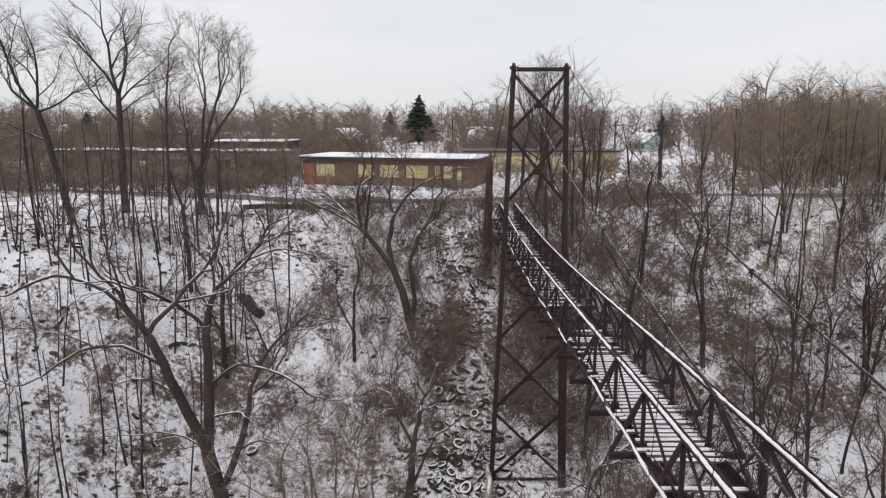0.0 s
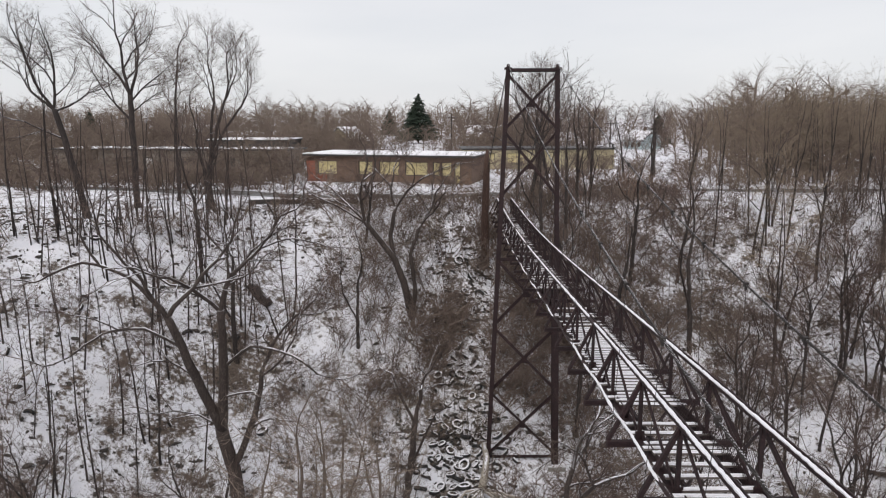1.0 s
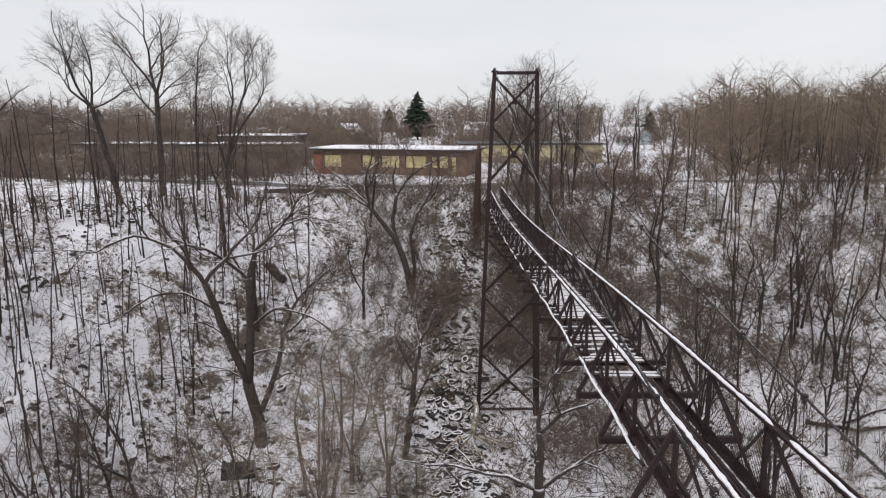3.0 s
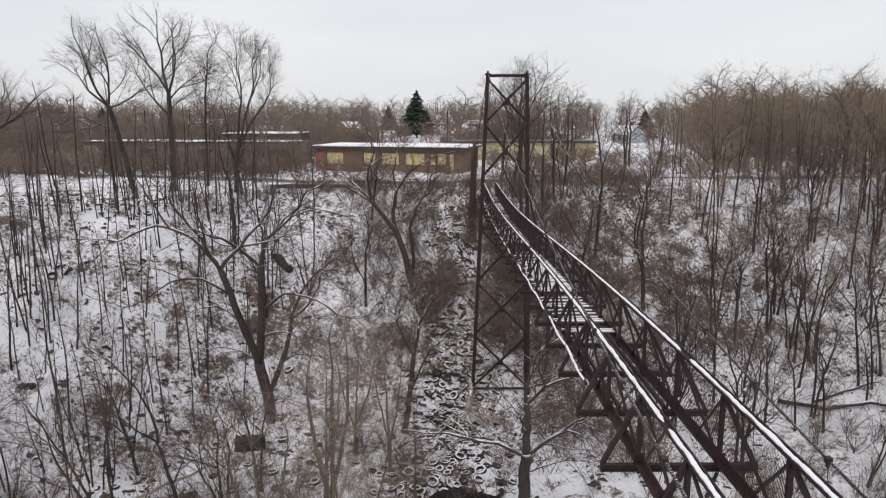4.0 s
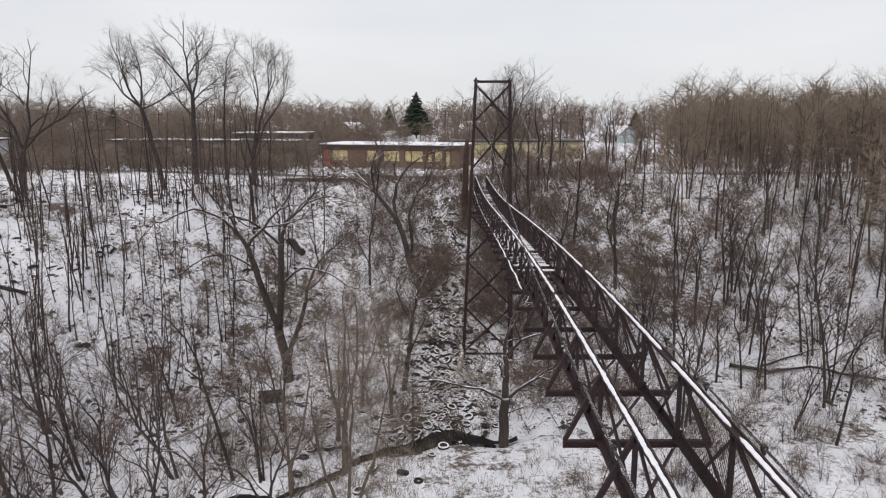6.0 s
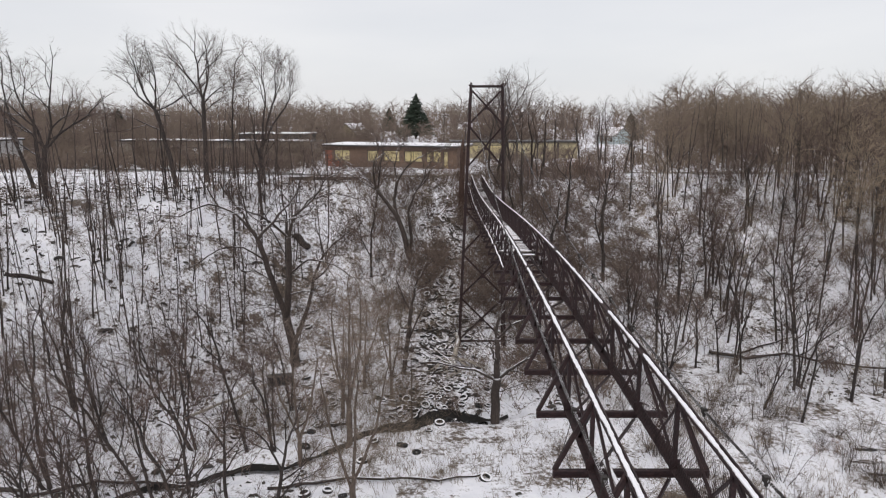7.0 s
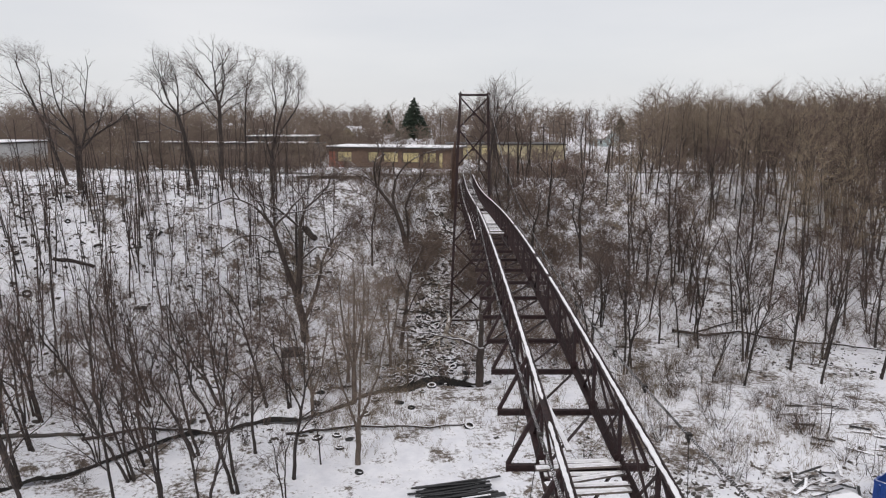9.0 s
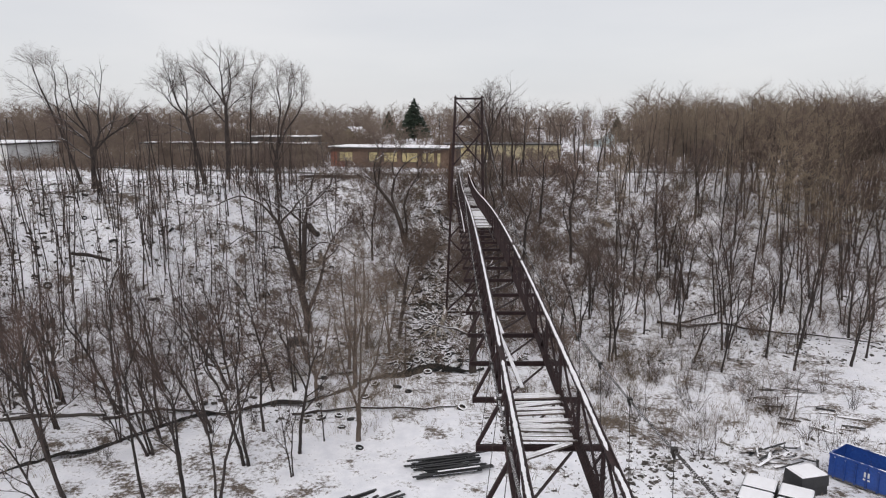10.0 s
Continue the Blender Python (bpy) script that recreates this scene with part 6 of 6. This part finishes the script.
log("fallen_log", [on_land(27.6, 40.8, 0.2), on_land(31, 39.9, 0.3), on_land(34.7, 40.0, 0.45), on_land(38.6, 38.6, 0.4), on_land(44.3, 36.2, 0.5), on_land(49.4, 33.4, 0.3)], 0.2, 0.07, "long fallen trunk with snow on top")
log("fallen_log", [on_land(30.5, 40.8, 0.25), on_land(33.5, 41.6, 0.3), on_land(36.5, 42.2, 0.35)], 0.14, 0.06, "fallen bough with snow on top")
log("fallen_log", [on_land(-10, 15.5, 0.2), on_land(-5, 16.6, 0.25), on_land(1, 16.4, 0.2), on_land(4, 17.2, 0.15)], 0.13, 0.06, "half-buried trunk in the snow")
log("fallen_log", [on_land(-25, 14.5, 0.15), on_land(-21, 16.0, 0.3), on_land(-15, 17.0, 0.2)], 0.16, 0.08, "thin fallen trunk beside the creek")
log("fallen_log", [on_land(-34.5, 13.8, 0.15), on_land(-30, 15.2, 0.2), on_land(-25.2, 15.2, 0.15)], 0.2, 0.14, "dark rotten trunk beside the creek", M_MUD)
log("fallen_log", [on_land(36, 39.5, 0.4), on_land(40, 41.5, 0.9), on_land(43.5, 42.6, 1.4)], 0.10, 0.04, "broken bough propped in the brush")
log("fallen_log", [on_land(-19, 26, 0.2), on_land(-15.5, 28.5, 0.9), on_land(-13.5, 30, 1.4)], 0.14, 0.07, "bare broken trunk lying across the snow", M_BARE)
log("fallen_log", [on_land(-36, 33, 0.0), on_land(-34, 33.5, 0.05), on_land(-32.3, 33.6, 0.0)], 0.25, 0.2, "dark fallen trunk on the slope")
log("fallen_log", [on_land(-15.2, 52.6, 0.3), on_land(-13.6, 51.8, 0.35)], 0.42, 0.36, "short thick log end on the slope", snow=False)

# pale dead root crown above the tyres
root = thing("dead_root", (2.3, 37.6, land(2.3, 37.6)), "pale bare root crown of a dead tree", "dead tree")
g = Geo()
g.tube([(0.4, 3.4, 2.4), (0.5, 2.0, 2.1), (0.3, 0.6, 1.6), (0.1, 0, 1.1)], [0.18, 0.2, 0.24, 0.28], 7)
part("stem", g, M_BARE, root, smooth=True)
rr = random.Random(4)
for i in range(15):
    a = -1.57 + rr.uniform(-1.5, 1.5)
    ln = rr.uniform(1.6, 4.2)
    p0 = Vector((0.1, 0, 1.1))
    p1 = p0 + Vector((math.cos(a) * ln * 0.4, math.sin(a) * ln * 0.4, -0.25 + rr.uniform(-0.2, 0.3)))
    p2 = p0 + Vector((math.cos(a + 0.3) * ln * 0.8, math.sin(a + 0.3) * ln * 0.8, -0.8))
    p3 = p0 + Vector((math.cos(a + rr.uniform(-0.5, 0.5)) * ln, math.sin(a) * ln, -1.15))
    part("root_limb", Geo().tube([p0, p1, p2, p3], [0.11, 0.08, 0.055, 0.02], 5), M_BARE, root, smooth=True)

# a concrete block and an old crate near the old tree
solid("debris_block", Geo().box((-13.2, 34.0, land(-13.2, 34) + 0.35), (2.2, 1.0, 0.9), 0.2, 0.94), M_BALE, "dark half-buried junk box with snow on it", "junk")


# ---- stacks of old planks under the bridge ----
def plank_pile(cx, cy, turn, n, long, seed):
    ob = thing("plank_pile", (cx, cy, land(cx, cy)), "loose pile of dark old planks in the snow", "plank pile", "plank piles", turn=turn)
    r = random.Random(seed)
    for i in range(n):
        ln = long * r.uniform(0.55, 1.0)
        y = (i % 8 - 3.5) * 0.33 + r.uniform(-0.1, 0.1)
        z = 0.12 + 0.09 * (i // 8) + r.uniform(0, 0.05)
        a = radians(r.uniform(-7, 7))
        c = Vector((r.uniform(-0.7, 0.7), y, z))
        d = Vector((math.cos(a), math.sin(a), r.uniform(-0.02, 0.02))) * ln / 2
        p = part("plank", Geo().beam(c - d, c + d, 0.17, 0.06), M_BALE, ob)
        if r.random() < 0.16:
            u = Vector((0, 0, 0.045))
            part("snow", Geo().beam(c - d * 0.9 + u, c + d * 0.8 + u, 0.12, 0.03), M_SNOW, p)


plank_pile(2.9, 6.4, 14, 26, 5.6, 3)
plank_pile(-3.6, 1.4, 38, 12, 5.0, 9)
plank_pile(-1.4, 0.9, 36, 8, 4.5, 12)

# ---- dumpster ----
skip_z = land(31, 2)
skip = thing("dumpster", (28.8, 5.3, skip_z + 0.05), "open blue steel roll-off dumpster in the snow", "dumpster", turn=-52.0)
L, W, H = 6.2, 2.4, 1.55
part("floor", Geo().box((L / 2, W / 2, 0.12), (L, W, 0.14)), M_RUST, skip)
part("side_panel", Geo().box((L / 2, 0.04, H / 2 + 0.1), (L, 0.08, H)), M_BLUE, skip)
part("side_panel", Geo().box((L / 2, W - 0.04, H / 2 + 0.1), (L, 0.08, H)), M_BLUE, skip)
part("end_panel", Geo().box((0.04, W / 2, H / 2 + 0.1), (0.08, W - 0.16, H)), M_BLUE, skip)
part("end_gate", Geo().box((L - 0.04, W / 2, H / 2 + 0.1), (0.08, W - 0.16, H)), M_BLUE, skip)
rim = Geo()
for c, s in (((L / 2, 0.03, H + 0.14), (L + 0.06, 0.14, 0.12)), ((L / 2, W - 0.03, H + 0.14), (L + 0.06, 0.14, 0.12)), ((0.03, W / 2, H + 0.14), (0.14, W - 0.2, 0.12)), ((L - 0.03, W / 2, H + 0.14), (0.14, W - 0.2, 0.12))):
    rim.box(c, s)
part("rim", rim, M_BLUE, skip)
for i in range(9):
    x = 0.35 + i * (L - 0.7) / 8
    for y in (-0.045, W + 0.045):
        part("rib", Geo().box((x, y, H / 2 + 0.05), (0.1, 0.09, H - 0.1), taper=0.95), M_BLUE, skip)
part("emblem", Geo().box((2.4, -0.02, 1.05), (0.34, 0.03, 0.34)).box((2.4, -0.02, 0.72), (0.42, 0.03, 0.1)), M_WHITE, skip, "faded white emblem")
part("snow", Geo().box((L / 2, W / 2, 0.26), (L - 0.3, W - 0.3, 0.14), taper=0.97), M_RUST, skip, "dirty snow on the floor")

# ---- black-wrapped bales with snow ----
for x, y, t, z in ((23.2, 3.2, -32, 0), (25.0, 2.0, -32, 0), (22.2, 1.6, -32, 0), (24.0, 0.4, -32, 0), (26.4, 3.7, 10, 0), (26.4, 3.6, 14, 0.72)):
    ob = thing("wrapped_bale", (x, y, land(x, y) + z - 0.05), "black-wrapped flat bale topped with snow", "bale", "wrapped bales", turn=t)
    part("bale", Geo().box((0, 0, 0.36), (2.1, 1.7, 0.72), taper=0.96), M_BALE, ob)
    part("snow", Geo().box((0, 0, 0.78), (1.95, 1.55, 0.12), taper=0.9), M_SNOW, ob, "smooth cap of snow")

# ---- litter: boards and rubble by the dumpster ----
rr = random.Random(55)
for i in range(44):
    x, y = (rr.gauss(26.4, 1.3), rr.gauss(8.2, 1.0)) if i < 26 else (rr.uniform(30, 36), rr.uniform(12, 21))
    a = rr.gauss(0.7, 0.5) if i < 26 else rr.gauss(-0.35, 0.2)
    ln = rr.uniform(0.8, 2.6)
    c = Vector((x, y, land(x, y) + (rr.uniform(0.08, 0.4) if i < 26 else 0.1)))
    d = Vector((math.cos(a), math.sin(a), rr.uniform(-0.12, 0.12))) * ln / 2
    solid("scrap_board", Geo().beam(c - d, c + d, rr.uniform(0.1, 0.3), 0.05), (M_PLANK, M_BALE, M_PLANK)[i % 3], "broken board in a heap of snowy rubble", "board", "scrap boards")

stones = Geo()
for i in range(420):
    z = rr.random()
    if z < 0.7:
        x, y = rr.gauss(18, 3.5), rr.gauss(6.0, 2.6)
    else:
        x, y = rr.gauss(28, 5), rr.gauss(10, 3)
    s = 0.08 + 0.5 * rr.random() ** 3
    stones.lump((x, y, land(x, y) + s * 0.12), (s, s * rr.uniform(0.5, 1), s * 0.55), rr.uniform(0, 3), rr.uniform(0.5, 0.8), rr)
solid("rubble", stones, M_ROCK, "snow-dusted rubble and broken stones on the ravine floor", "rubble", kind="stuff")

# clods of dark earth and wood where the snow has slid off
rr = random.Random(66)
clods = Geo()
for i in range(16000):
    z = rr.random()
    if z < 0.5:
        x, y = rr.uniform(-60, -8), rr.uniform(14, 62)
    elif z < 0.66:
        x, y = rr.gauss(1.2, 3.2), rr.uniform(30, 64)
    elif z < 0.68:
        x, y = rr.gauss(18, 4.5), rr.gauss(7.5, 4.0)
    else:
        x, y = rr.uniform(8, 70), rr.uniform(28, 66)
    if noise.noise((x * 0.16, y * 0.16, 7)) + rr.uniform(-0.35, 0.35) < 0.02:
        continue
    w = 0.08 + 0.6 * rr.random() ** 2.6
    clods.lump((x, y, land(x, y) + 0.02), (w, w * rr.uniform(0.25, 0.6), rr.uniform(0.08, 0.22)), rr.uniform(-1.5, 1.5), rr.uniform(0.3, 0.8), rr)
solid("clods", clods, M_MUD, "dark clods of earth and rotten wood in the snow", "debris", kind="stuff")

# dry weeds and fallen twigs
weeds = Geo()
rr = random.Random(88)
for i in range(8600):
    z = rr.random()
    if z < 0.45:
        x, y = rr.gauss(-4, 6), rr.uniform(16, 66)
    elif z < 0.55:
        x, y = rr.uniform(-16, 2), rr.uniform(12, 40)
    elif z < 0.70:
        x, y = rr.gauss(19, 5), rr.gauss(19, 4.5)
    elif z < 0.84:
        x, y = rr.uniform(7, 36), rr.uniform(3, 34) if rr.random() < 0.6 else rr.uniform(30, 66)
    else:
        x, y = rr.uniform(-55, -8), rr.uniform(4, 60)
    if noise.noise((x * 0.12, y * 0.12, 17)) + rr.uniform(-0.3, 0.3) < (0.16 if x < -9 else 0.0):
        continue
    gz = land(x, y) - 0.05
    for j in range(6):
        a, ln = rr.uniform(0, 6.28), rr.uniform(0.4, 1.3)
        r = rr.uniform(0.2, 0.7)
        weeds.spike((x + rr.uniform(-0.25, 0.25), y + rr.uniform(-0.25, 0.25), gz), (x + math.cos(a) * r * ln, y + math.sin(a) * r * ln, gz + ln), 0.012)
solid("weeds", weeds, M_WEED, "dry brown weeds standing in the snow", "weeds", kind="stuff")
